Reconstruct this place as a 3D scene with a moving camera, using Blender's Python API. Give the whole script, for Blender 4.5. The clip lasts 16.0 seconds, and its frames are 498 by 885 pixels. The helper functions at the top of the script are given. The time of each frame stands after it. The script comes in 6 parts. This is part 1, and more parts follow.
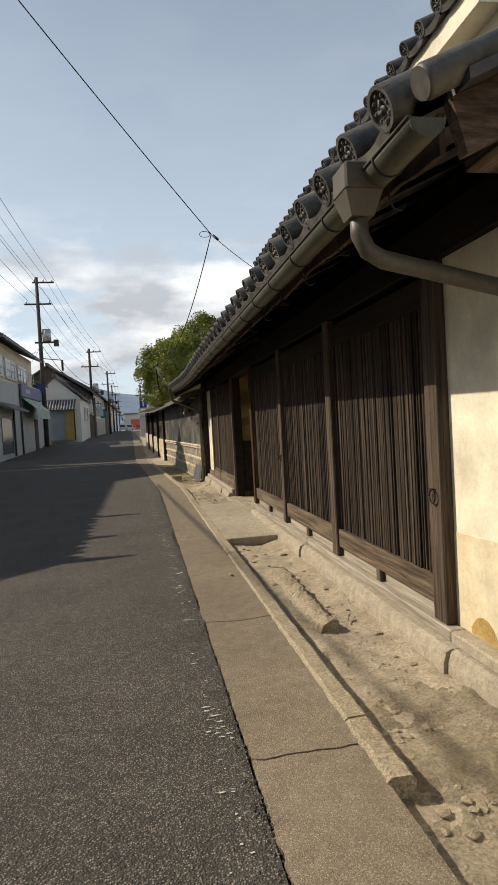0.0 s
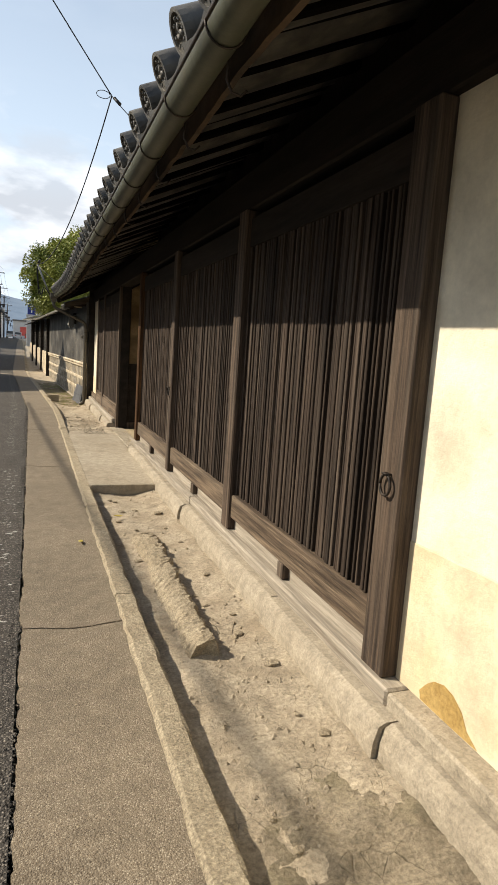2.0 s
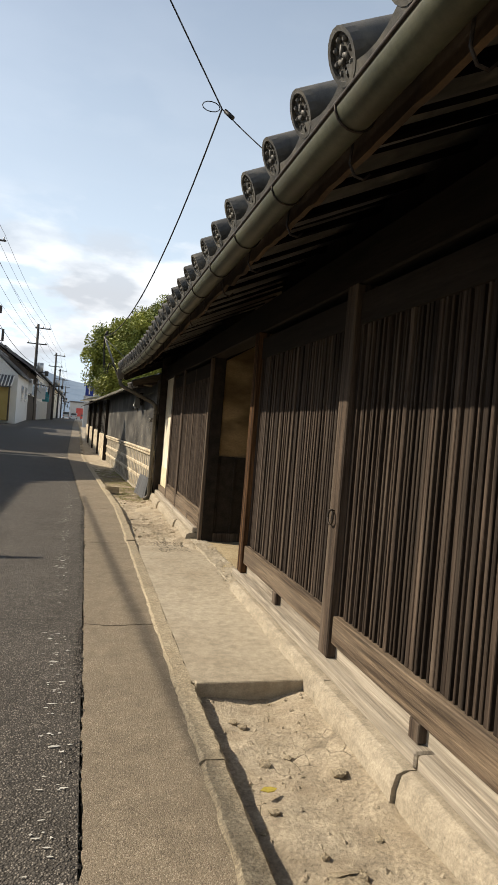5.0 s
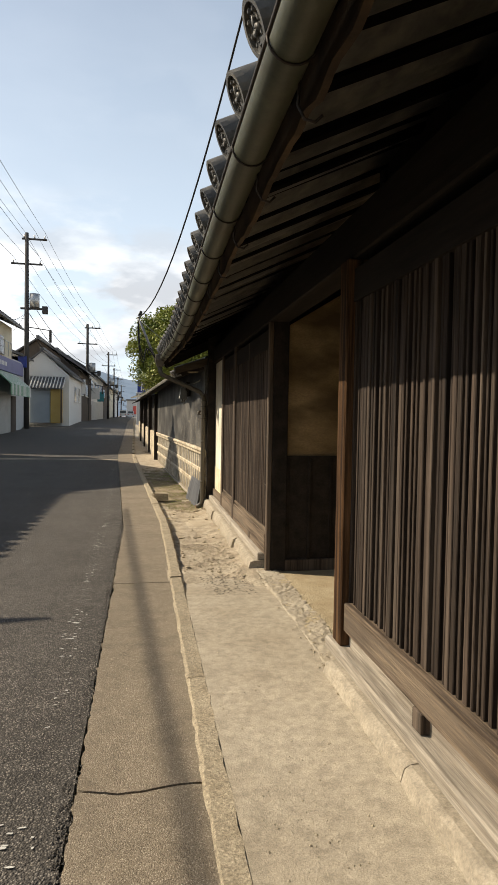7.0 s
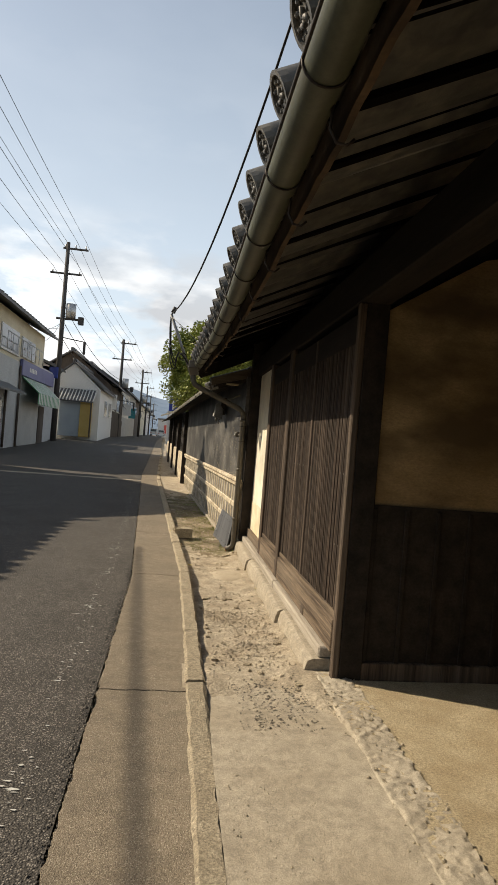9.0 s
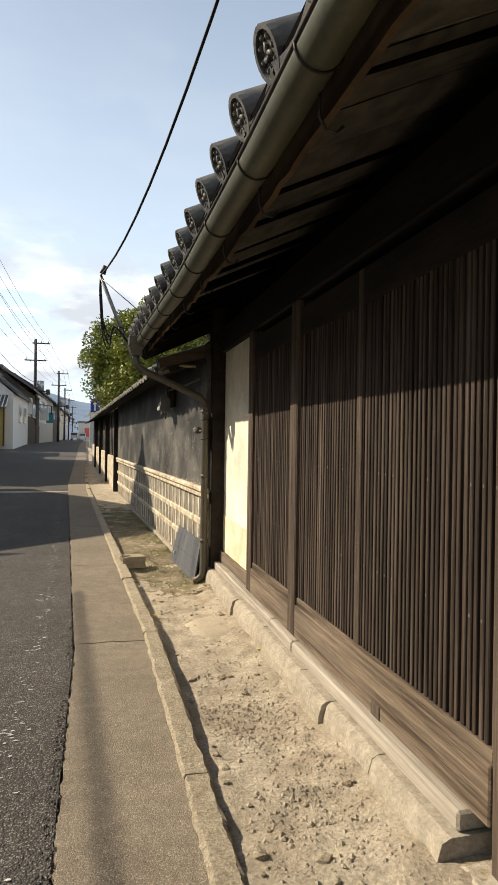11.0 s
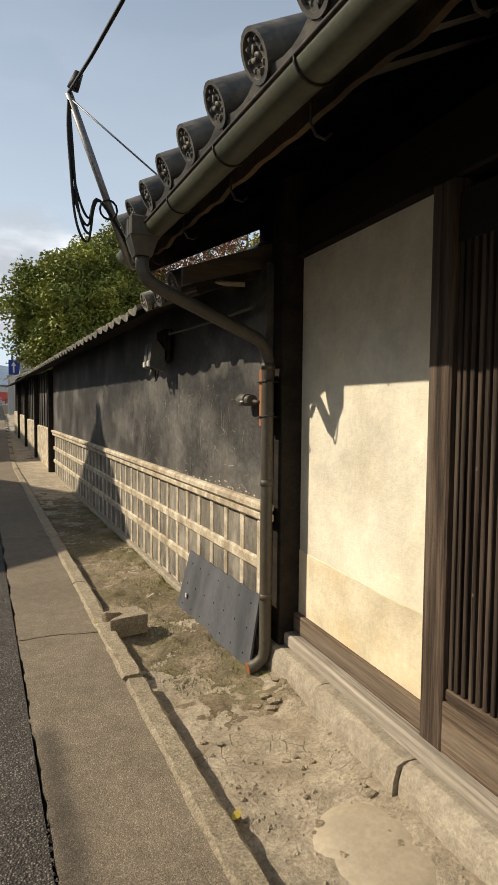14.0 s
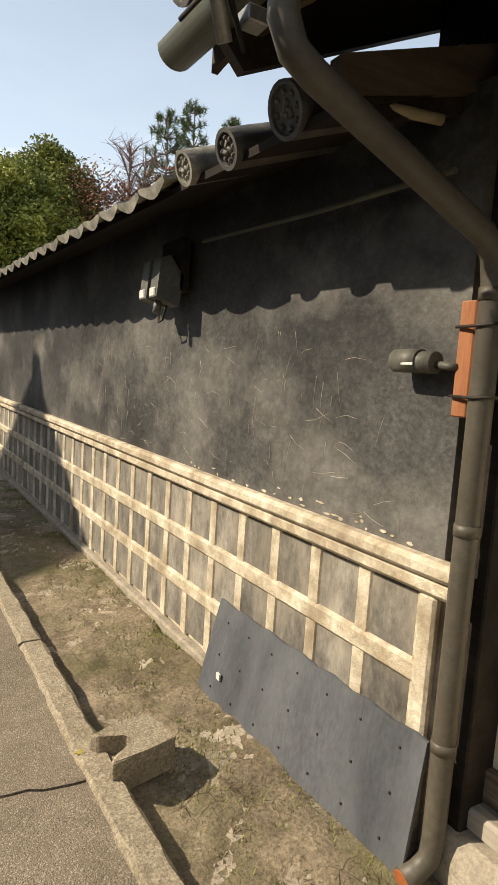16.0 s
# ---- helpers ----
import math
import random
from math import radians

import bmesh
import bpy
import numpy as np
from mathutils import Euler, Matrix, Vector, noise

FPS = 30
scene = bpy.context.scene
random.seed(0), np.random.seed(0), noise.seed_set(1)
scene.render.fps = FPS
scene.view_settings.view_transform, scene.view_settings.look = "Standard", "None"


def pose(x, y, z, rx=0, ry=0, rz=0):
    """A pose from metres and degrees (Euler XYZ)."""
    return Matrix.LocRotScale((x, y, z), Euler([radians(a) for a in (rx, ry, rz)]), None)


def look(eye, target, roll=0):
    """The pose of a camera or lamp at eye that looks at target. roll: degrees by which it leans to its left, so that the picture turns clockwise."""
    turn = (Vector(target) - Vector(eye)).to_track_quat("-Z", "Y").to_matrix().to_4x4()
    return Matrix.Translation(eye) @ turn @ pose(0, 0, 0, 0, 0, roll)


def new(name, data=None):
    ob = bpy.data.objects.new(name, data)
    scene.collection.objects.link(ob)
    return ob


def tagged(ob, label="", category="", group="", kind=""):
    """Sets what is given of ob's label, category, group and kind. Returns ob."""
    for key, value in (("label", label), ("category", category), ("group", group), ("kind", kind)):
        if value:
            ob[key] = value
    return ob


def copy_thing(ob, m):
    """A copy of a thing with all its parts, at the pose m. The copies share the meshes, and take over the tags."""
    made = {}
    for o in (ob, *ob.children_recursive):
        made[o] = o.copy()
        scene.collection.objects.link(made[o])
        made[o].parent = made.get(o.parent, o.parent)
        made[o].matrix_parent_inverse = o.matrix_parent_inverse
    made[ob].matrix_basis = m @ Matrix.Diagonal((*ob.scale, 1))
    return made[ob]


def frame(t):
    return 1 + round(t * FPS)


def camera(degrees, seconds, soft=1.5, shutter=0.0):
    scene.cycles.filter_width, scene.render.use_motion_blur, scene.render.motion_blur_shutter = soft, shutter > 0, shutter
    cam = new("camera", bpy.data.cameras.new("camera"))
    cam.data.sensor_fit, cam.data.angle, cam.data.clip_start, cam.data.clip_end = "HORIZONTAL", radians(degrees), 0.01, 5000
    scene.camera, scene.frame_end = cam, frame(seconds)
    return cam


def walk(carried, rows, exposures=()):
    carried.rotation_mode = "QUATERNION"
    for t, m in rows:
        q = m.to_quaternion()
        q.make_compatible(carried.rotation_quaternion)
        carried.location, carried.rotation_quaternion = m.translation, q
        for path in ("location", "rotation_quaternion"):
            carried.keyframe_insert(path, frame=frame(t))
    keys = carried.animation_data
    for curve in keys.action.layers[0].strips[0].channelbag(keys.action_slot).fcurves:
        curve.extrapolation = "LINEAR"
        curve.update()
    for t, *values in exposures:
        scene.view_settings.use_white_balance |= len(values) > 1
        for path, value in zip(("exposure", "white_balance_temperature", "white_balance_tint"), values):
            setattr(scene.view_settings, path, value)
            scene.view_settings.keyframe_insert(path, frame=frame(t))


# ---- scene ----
cam = camera(44.8, 16.0, 1.2)
PATH = [
    (0, (0.725, 0.86, 1.455), (1.077, 2.828, 1.392), -3.2),
    (0.5, (0.861, 1.17, 1.443), (1.382, 3.094, 1.281), 0.1),
    (1, (0.95, 1.514, 1.434), (1.46, 3.435, 1.204), 0.7),
    (1.5, (1.044, 1.876, 1.421), (1.682, 3.764, 1.242), 2.7),
    (2, (1.139, 2.282, 1.419), (1.822, 4.14, 1.129), 3.9),
    (2.5, (1.163, 2.712, 1.414), (1.797, 4.59, 1.145), 2.7),
    (3, (1.185, 3.135, 1.402), (1.786, 5.024, 1.139), 1.9),
    (3.5, (1.097, 3.574, 1.399), (1.6, 5.493, 1.145), 2.8),
    (4, (1.04, 4.016, 1.446), (1.503, 5.955, 1.278), 3.5),
    (4.5, (1.037, 4.499, 1.457), (1.446, 6.454, 1.36), 3.2),
    (5, (1.015, 5.008, 1.445), (1.541, 6.937, 1.414), 4.7),
    (5.2, (1.011, 5.158, 1.454), (1.548, 7.085, 1.454), 5.1),
    (7.5, (1.449, 7.509, 1.462), (1.742, 9.485, 1.374), 0.7),
    (8, (1.485, 7.947, 1.45), (1.701, 9.935, 1.431), 2.6),
    (8.5, (1.467, 8.435, 1.434), (1.742, 10.416, 1.403), 2.6),
    (9, (1.418, 8.892, 1.442), (1.665, 10.877, 1.443), 4.6),
    (9.5, (1.331, 9.425, 1.393), (1.623, 11.404, 1.376), 2.9),
    (12, (1.217, 11.838, 1.481), (1.813, 13.747, 1.498), 2.7),
    (12.5, (1.192, 12.393, 1.497), (1.813, 14.292, 1.411), 4.3),
    (13, (1.079, 12.856, 1.492), (1.77, 14.727, 1.336), 1.4),
    (13.5, (0.998, 13.344, 1.514), (1.78, 15.182, 1.407), -0.7),
    (14, (0.956, 13.861, 1.512), (1.687, 15.718, 1.391), 0.5),
    (14.5, (0.886, 14.4, 1.542), (1.816, 16.17, 1.5), 1.8),
    (15, (0.934, 14.881, 1.545), (2.053, 16.539, 1.521), 3.9),
    (15.5, (0.92, 15.392, 1.522), (1.848, 17.148, 1.284), 1.8),
    (16, (0.918, 15.899, 1.485), (1.904, 17.624, 1.25), 3.7),
]
walk(cam, [(t, look(eye, target, roll)) for t, eye, target, roll in PATH],
     [(0, -0.08, 6500, 10), (1.5, 0.16, 6450, 10), (2, 0.29, 6350, 10), (2.5, 0.5, 6330, 10), (3, 0.5, 6400, 10), (3.5, 0.48, 6450, 10), (4.5, 0.34, 6400, 10), (5, 0.26, 6450, 10), (7.5, 0.28, 6550, 10), (8.5, 0.26, 6550, 10), (9, 0.14, 6700, 10), (9.7, 0.1, 6700, 10), (12, 0.58, 6200, 10), (12.5, 0.46, 6150, 10), (13, 0.24, 6350, 10), (13.5, 0.2, 6400, 10), (14.5, -0.22, 6500, 10), (15.1, -0.22, 6500, 10), (15.5, 0.28, 6400, 10), (16, 0.36, 6500, 10)])

SKY_STRENGTH, SUN_STRENGTH = 0.088, 5.2


# ---- world, sun ----
SUN = Vector((1.0, -0.45, -0.87)).normalized()          # the way the sunlight travels
world = bpy.data.worlds.new("world")
scene.world = world
world.use_nodes = True
wn, wl = world.node_tree.nodes, world.node_tree.links
sky = wn.new("ShaderNodeTexSky")
sky.sky_type, sky.sun_disc = "NISHITA", False
sky.sun_elevation, sky.sun_rotation = math.asin(-SUN.z), math.atan2(-SUN.x, -SUN.y)
sky.air_density, sky.dust_density = 1.0, 1.5
# clouds near the horizon, mixed into the sky
tc = wn.new("ShaderNodeTexCoord")
sep = wn.new("ShaderNodeSeparateXYZ")
wl.new(tc.outputs["Generated"], sep.inputs[0])
mp = wn.new("ShaderNodeMapping")
mp.inputs["Scale"].default_value = (1.0, 1.0, 2.6)
wl.new(tc.outputs["Generated"], mp.inputs[0])
cn = wn.new("ShaderNodeTexNoise")
cn.inputs["Scale"].default_value, cn.inputs["Detail"].default_value, cn.inputs["Roughness"].default_value = 4.2, 10, 0.56
wl.new(mp.outputs[0], cn.inputs["Vector"])
cr = wn.new("ShaderNodeValToRGB")
cr.color_ramp.elements[0].position, cr.color_ramp.elements[1].position = 0.43, 0.53
wl.new(cn.outputs["Fac"], cr.inputs[0])
band = wn.new("ShaderNodeMapRange")
band.inputs["From Min"].default_value, band.inputs["From Max"].default_value = 0.34, 0.20
band.inputs["To Min"].default_value, band.inputs["To Max"].default_value = 0.03, 0.95
wl.new(sep.outputs["Z"], band.inputs["Value"])
mul = wn.new("ShaderNodeMath")
mul.operation = "MULTIPLY"
wl.new(cr.outputs[0], mul.inputs[0])
wl.new(band.outputs[0], mul.inputs[1])
haze = wn.new("ShaderNodeMapRange")
haze.inputs["From Min"].default_value, haze.inputs["From Max"].default_value = 0.0, 0.75
haze.inputs["To Min"].default_value, haze.inputs["To Max"].default_value = 0.85, 0.12
wl.new(sep.outputs["Z"], haze.inputs["Value"])
mixh = wn.new("ShaderNodeMix")
mixh.data_type = "RGBA"
mixh.inputs["B"].default_value = (9.6, 11.0, 12.2, 1)
wl.new(haze.outputs[0], mixh.inputs["Factor"])
wl.new(sky.outputs[0], mixh.inputs["A"])
mixc = wn.new("ShaderNodeMix")
mixc.data_type = "RGBA"
shade = wn.new("ShaderNodeTexNoise")                       # grey undersides of the clouds
shade.inputs["Scale"].default_value, shade.inputs["Detail"].default_value = 5.5, 6
wl.new(mp.outputs[0], shade.inputs["Vector"])
greys = wn.new("ShaderNodeValToRGB")
greys.color_ramp.elements[0].position, greys.color_ramp.elements[1].position = 0.40, 0.60
greys.color_ramp.elements[0].color, greys.color_ramp.elements[1].color = (0.46, 0.48, 0.51, 1), (1, 0.993, 0.98, 1)
wl.new(shade.outputs["Fac"], greys.inputs[0])
lit = wn.new("ShaderNodeVectorMath")
lit.operation = "SCALE"
lit.inputs["Scale"].default_value = 14.5
wl.new(greys.outputs[0], lit.inputs[0])
wl.new(lit.outputs[0], mixc.inputs["B"])
wl.new(mul.outputs[0], mixc.inputs["Factor"])
wl.new(mixh.outputs["Result"], mixc.inputs["A"])
bg = wn["Background"]
bg.inputs["Strength"].default_value = SKY_STRENGTH
wl.new(mixc.outputs["Result"], bg.inputs["Color"])

sun = new("sun", bpy.data.lights.new("sun", "SUN"))
sun.data.energy, sun.data.angle, sun.data.color = SUN_STRENGTH, radians(0.5), (1.0, 0.87, 0.68)
sun.matrix_world = look((0, 0, 30), Vector((0, 0, 30)) + SUN)


# ---- materials ----
def mat(name, c1, c2, scale=3.0, fine=60.0, rough=0.8, bump=0.3, metal=0.0, stretch=(1, 1, 1), stain=None,
        stain_scale=1.2, stain_amount=0.5, rand=0.0, spec=0.3, dist=0.004, low=0.35, high=0.65, depth=0.25, mid=0.0, mid_dist=0.02, cracks=0.0, crack_dark=0.45):
    """A surface of two colours mixed by coarse noise, darkened by fine grain, with stains and relief."""
    m = bpy.data.materials.new(name)
    m.use_nodes = True
    n, l = m.node_tree.nodes, m.node_tree.links
    b = n["Principled BSDF"]
    geo = n.new("ShaderNodeNewGeometry")
    mapn = n.new("ShaderNodeMapping")
    mapn.inputs["Scale"].default_value = stretch
    l.new(geo.outputs["Position"], mapn.inputs[0])

    def noise_tex(s, detail=6, harsh=0.5):
        t = n.new("ShaderNodeTexNoise")
        t.inputs["Scale"].default_value, t.inputs["Detail"].default_value, t.inputs["Roughness"].default_value = s, detail, harsh
        l.new(mapn.outputs[0], t.inputs["Vector"])
        return t

    def ramp(src, a, z):
        r = n.new("ShaderNodeMapRange")
        r.inputs["From Min"].default_value, r.inputs["From Max"].default_value = a, z
        l.new(src, r.inputs["Value"])
        return r.outputs[0]

    def mix(fac, a, bb, mode="MIX"):
        x = n.new("ShaderNodeMix")
        x.data_type, x.blend_type = "RGBA", mode
        for sock, v in (("Factor", fac), ("A", a), ("B", bb)):
            if hasattr(v, "links"):
                l.new(v, x.inputs[sock])
            elif sock == "Factor":
                x.inputs[sock].default_value = v
            else:
                x.inputs[sock].default_value = (*v, 1)
        return x.outputs["Result"]

    coarse, small = noise_tex(scale, 8, 0.6), noise_tex(fine, 10, 0.72)
    col = mix(ramp(coarse.outputs["Fac"], low, high), c1, c2)
    grain = mix(ramp(small.outputs["Fac"], 0.34, 0.66), (1 - depth,) * 3, (1 + depth * 0.6,) * 3)
    col = mix(1.0, col, grain, "MULTIPLY")
    if stain:
        st = noise_tex(stain_scale, 8)
        r = ramp(st.outputs["Fac"], 0.48, 0.7)
        mm = n.new("ShaderNodeMath")
        mm.operation = "MULTIPLY"
        mm.inputs[1].default_value = stain_amount
        l.new(r, mm.inputs[0])
        col = mix(mm.outputs[0], col, stain)
    if rand:
        oi = n.new("ShaderNodeObjectInfo")
        rr = n.new("ShaderNodeMapRange")
        rr.inputs["To Min"].default_value, rr.inputs["To Max"].default_value = 1 - rand, 1 + rand
        l.new(oi.outputs["Random"], rr.inputs["Value"])
        hv = n.new("ShaderNodeHueSaturation")
        l.new(rr.outputs[0], hv.inputs["Value"])
        l.new(col, hv.inputs["Color"])
        col = hv.outputs[0]
    l.new(col, b.inputs["Base Color"])
    b.inputs["Metallic"].default_value, b.inputs["Specular IOR Level"].default_value = metal, spec
    rg = n.new("ShaderNodeMapRange")
    rg.inputs["To Min"].default_value, rg.inputs["To Max"].default_value = max(0.02, rough - 0.1), min(1.0, rough + 0.1)
    l.new(small.outputs["Fac"], rg.inputs["Value"])
    l.new(rg.outputs[0], b.inputs["Roughness"])
    if bump:
        bn = n.new("ShaderNodeBump")
        bn.inputs["Strength"].default_value, bn.inputs["Distance"].default_value = bump, dist
        l.new(small.outputs["Fac"], bn.inputs["Height"])
        if mid:                                            # lumps between the grain and the stains
            lump = noise_tex(mid, 8, 0.65)
            b2 = n.new("ShaderNodeBump")
            b2.inputs["Strength"].default_value, b2.inputs["Distance"].default_value = 0.8, mid_dist
            l.new(lump.outputs["Fac"], b2.inputs["Height"])
            l.new(b2.outputs[0], bn.inputs["Normal"])
            col = mix(1.0, col, mix(ramp(lump.outputs["Fac"], 0.36, 0.62), (0.80,) * 3, (1.12,) * 3), "MULTIPLY")
            l.new(col, b.inputs["Base Color"])
        if cracks:                                         # a net of drying cracks, broken up by noise
            warp = noise_tex(cracks * 0.6, 4)
            shift = n.new("ShaderNodeVectorMath")
            shift.operation = "MULTIPLY_ADD"
            shift.inputs[1].default_value = (0.5 / cracks,) * 3
            l.new(warp.outputs["Color"], shift.inputs[0])
            l.new(mapn.outputs[0], shift.inputs[2])
            net = n.new("ShaderNodeTexVoronoi")
            net.feature = "DISTANCE_TO_EDGE"
            net.inputs["Scale"].default_value = cracks
            l.new(shift.outputs[0], net.inputs["Vector"])
            where = noise_tex(cracks * 0.22, 4)
            line = n.new("ShaderNodeMath")
            line.operation = "SUBTRACT"
            l.new(net.outputs["Distance"], line.inputs[0])
            wide = n.new("ShaderNodeMapRange")
            wide.inputs["From Min"].default_value, wide.inputs["From Max"].default_value = 0.48, 0.72
            wide.inputs["To Min"].default_value, wide.inputs["To Max"].default_value = -0.06, 0.020
            l.new(where.outputs["Fac"], wide.inputs["Value"])
            l.new(wide.outputs[0], line.inputs[1])
            open_ = ramp(line.outputs[0], 0.0, 0.05)
            b3 = n.new("ShaderNodeBump")
            b3.inputs["Strength"].default_value, b3.inputs["Distance"].default_value = 1.0, 0.004
            l.new(open_, b3.inputs["Height"])
            l.new(bn.outputs[0], b3.inputs["Normal"])
            bn = b3
            col = mix(1.0, col, mix(open_, (crack_dark,) * 3, (1.0,) * 3), "MULTIPLY")
            l.new(col, b.inputs["Base Color"])
        l.new(bn.outputs[0], b.inputs["Normal"])
    return m


def aggregate(name, dark, middle, pale, matrix, scale, rough=0.9, relief=0.006, wear=0.8):
    """Stones of several greys set in a binder, with broad worn and stained areas."""
    m = bpy.data.materials.new(name)
    m.use_nodes = True
    n, l = m.node_tree.nodes, m.node_tree.links
    b = n["Principled BSDF"]
    geo = n.new("ShaderNodeNewGeometry")

    def node(kind, **sockets):
        x = n.new(kind)
        for key, v in sockets.items():
            x.inputs[key].default_value = v
        return x

    def noisy(sc, detail):
        t = node("ShaderNodeTexNoise", Scale=sc, Detail=detail)
        l.new(geo.outputs["Position"], t.inputs["Vector"])
        return t

    stones = node("ShaderNodeTexVoronoi", Scale=scale)
    l.new(geo.outputs["Position"], stones.inputs["Vector"])
    tone = n.new("ShaderNodeSeparateColor")
    l.new(stones.outputs["Color"], tone.inputs[0])
    shades = n.new("ShaderNodeValToRGB")
    shades.color_ramp.elements[0].color, shades.color_ramp.elements[1].color = (*dark, 1), (*pale, 1)
    e = shades.color_ramp.elements.new(0.62)
    e.color = (*middle, 1)
    l.new(tone.outputs[0], shades.inputs[0])
    edge = n.new("ShaderNodeMapRange")
    edge.inputs["From Min"].default_value, edge.inputs["From Max"].default_value = 0.38, 0.62
    l.new(stones.outputs["Distance"], edge.inputs["Value"])
    mix1 = n.new("ShaderNodeMix")
    mix1.data_type = "RGBA"
    mix1.inputs["B"].default_value = (*matrix, 1)
    l.new(edge.outputs[0], mix1.inputs["Factor"])
    l.new(shades.outputs[0], mix1.inputs["A"])
    broad, small = noisy(1.3, 7), noisy(11, 6)
    both = n.new("ShaderNodeMath")
    both.operation = "ADD"
    l.new(broad.outputs["Fac"], both.inputs[0])
    l.new(small.outputs["Fac"], both.inputs[1])
    tint = n.new("ShaderNodeMapRange")
    tint.inputs["From Min"].default_value, tint.inputs["From Max"].default_value = 0.75, 1.25
    tint.inputs["To Min"].default_value, tint.inputs["To Max"].default_value = wear, 2.0 - wear
    l.new(both.outputs[0], tint.inputs["Value"])
    mix2 = n.new("ShaderNodeVectorMath")
    mix2.operation = "SCALE"
    l.new(mix1.outputs["Result"], mix2.inputs[0])
    l.new(tint.outputs[0], mix2.inputs["Scale"])
    l.new(mix2.outputs[0], b.inputs["Base Color"])
    b.inputs["Roughness"].default_value, b.inputs["Specular IOR Level"].default_value = rough, 0.3
    pits = node("ShaderNodeBump", Strength=1.0, Distance=relief * 2)
    l.new(small.outputs["Fac"], pits.inputs["Height"])
    bump = node("ShaderNodeBump", Strength=1.0, Distance=relief)
    bump.invert = True
    l.new(stones.outputs["Distance"], bump.inputs["Height"])
    l.new(pits.outputs[0], bump.inputs["Normal"])
    l.new(bump.outputs[0], b.inputs["Normal"])
    return m


M = {}
M["asphalt"] = aggregate("asphalt", (0.050, 0.045, 0.040), (0.112, 0.100, 0.086), (0.29, 0.258, 0.218), (0.050, 0.045, 0.039), 125, 0.9, 0.006, 0.82)
M["footpath"] = aggregate("footpath_concrete", (0.113, 0.088, 0.062), (0.228, 0.187, 0.134), (0.385, 0.332, 0.25), (0.195, 0.160, 0.115), 190, 0.92, 0.0025, 0.84)
M["kerb"] = mat("kerb_concrete", (0.385, 0.32, 0.22), (0.47, 0.40, 0.285), 5, 100, 0.92, 1.0, stain=(0.20, 0.16, 0.11), stain_scale=110, stain_amount=0.75, rand=0.08, dist=0.008, depth=0.5, mid=40, mid_dist=0.012)
M["soil"] = mat("dry_soil", (0.375, 0.312, 0.225), (0.50, 0.43, 0.322), 2.2, 60, 0.97, 0.9, stain=(0.265, 0.21, 0.143), stain_scale=4, stain_amount=0.6, dist=0.010, depth=0.42, mid=9, mid_dist=0.024, cracks=11.0, crack_dark=0.72)
M["soil_damp"] = mat("damp_dark_soil", (0.19, 0.148, 0.092), (0.36, 0.29, 0.195), 2.0, 60, 0.95, 0.9, stain=(0.13, 0.132, 0.045), stain_scale=2.6, stain_amount=0.7, dist=0.012, depth=0.5, mid=11, mid_dist=0.03, cracks=11.0, crack_dark=0.62)
M["soil_worn"] = mat("worn_grey_soil", (0.255, 0.212, 0.148), (0.40, 0.338, 0.245), 1.8, 60, 0.95, 0.9, stain=(0.19, 0.172, 0.095), stain_scale=3.0, stain_amount=0.5, dist=0.012, depth=0.5, mid=12, mid_dist=0.026, cracks=11.0, crack_dark=0.7)
M["slab"] = mat("entry_slab_concrete", (0.37, 0.318, 0.238), (0.445, 0.39, 0.30), 0.9, 150, 0.9, 0.7, stain=(0.28, 0.232, 0.165), stain_scale=1.6, stain_amount=0.6, dist=0.005, depth=0.32, mid=19, mid_dist=0.005)
M["mud"] = mat("smooth_dry_mud", (0.38, 0.318, 0.228), (0.45, 0.385, 0.285), 4, 40, 0.95, 0.25, stain=(0.33, 0.285, 0.21), stain_scale=6, stain_amount=0.4, dist=0.004, depth=0.14)
M["foundation"] = mat("foundation_concrete", (0.34, 0.292, 0.220), (0.405, 0.355, 0.275), 2.5, 80, 0.9, 0.6, stain=(0.25, 0.21, 0.155), stain_scale=5, stain_amount=0.4, rand=0.05, dist=0.006, depth=0.3, mid=14, mid_dist=0.014)
M["plaster"] = mat("cream_plaster", (0.73, 0.665, 0.51), (0.83, 0.785, 0.655), 1.3, 30, 0.85, 0.45, stain=(0.64, 0.53, 0.34), stain_scale=1.3, stain_amount=0.5, dist=0.008, depth=0.08, low=0.36, high=0.62, mid=2.0, mid_dist=0.008)
M["plaster_low"] = mat("ochre_tinged_plaster", (0.66, 0.56, 0.37), (0.78, 0.705, 0.53), 1.6, 30, 0.88, 0.5, stain=(0.57, 0.43, 0.22), stain_scale=1.8, stain_amount=0.5, dist=0.008, depth=0.10, low=0.36, high=0.62, mid=2.2, mid_dist=0.008)
M["plaster_patch"] = mat("ochre_clay_plaster", (0.36, 0.235, 0.075), (0.46, 0.32, 0.12), 9, 60, 0.95, 0.8, depth=0.3)
M["lattice"] = mat("dark_lattice_wood", (0.026, 0.019, 0.0145), (0.066, 0.047, 0.035), 40, 90, 0.82, 0.9, stretch=(1, 1, 0.03), stain=(0.155, 0.122, 0.095), stain_scale=20, stain_amount=0.45, rand=0.4, dist=0.003, depth=0.5, low=0.36, high=0.64, spec=0.2)
M["post"] = mat("weathered_post_wood", (0.040, 0.028, 0.020), (0.12, 0.085, 0.06), 34, 90, 0.82, 1.0, stretch=(1, 1, 0.035), stain=(0.26, 0.21, 0.16), stain_scale=9, stain_amount=0.5, rand=0.1, dist=0.006, depth=0.6, low=0.38, high=0.62)
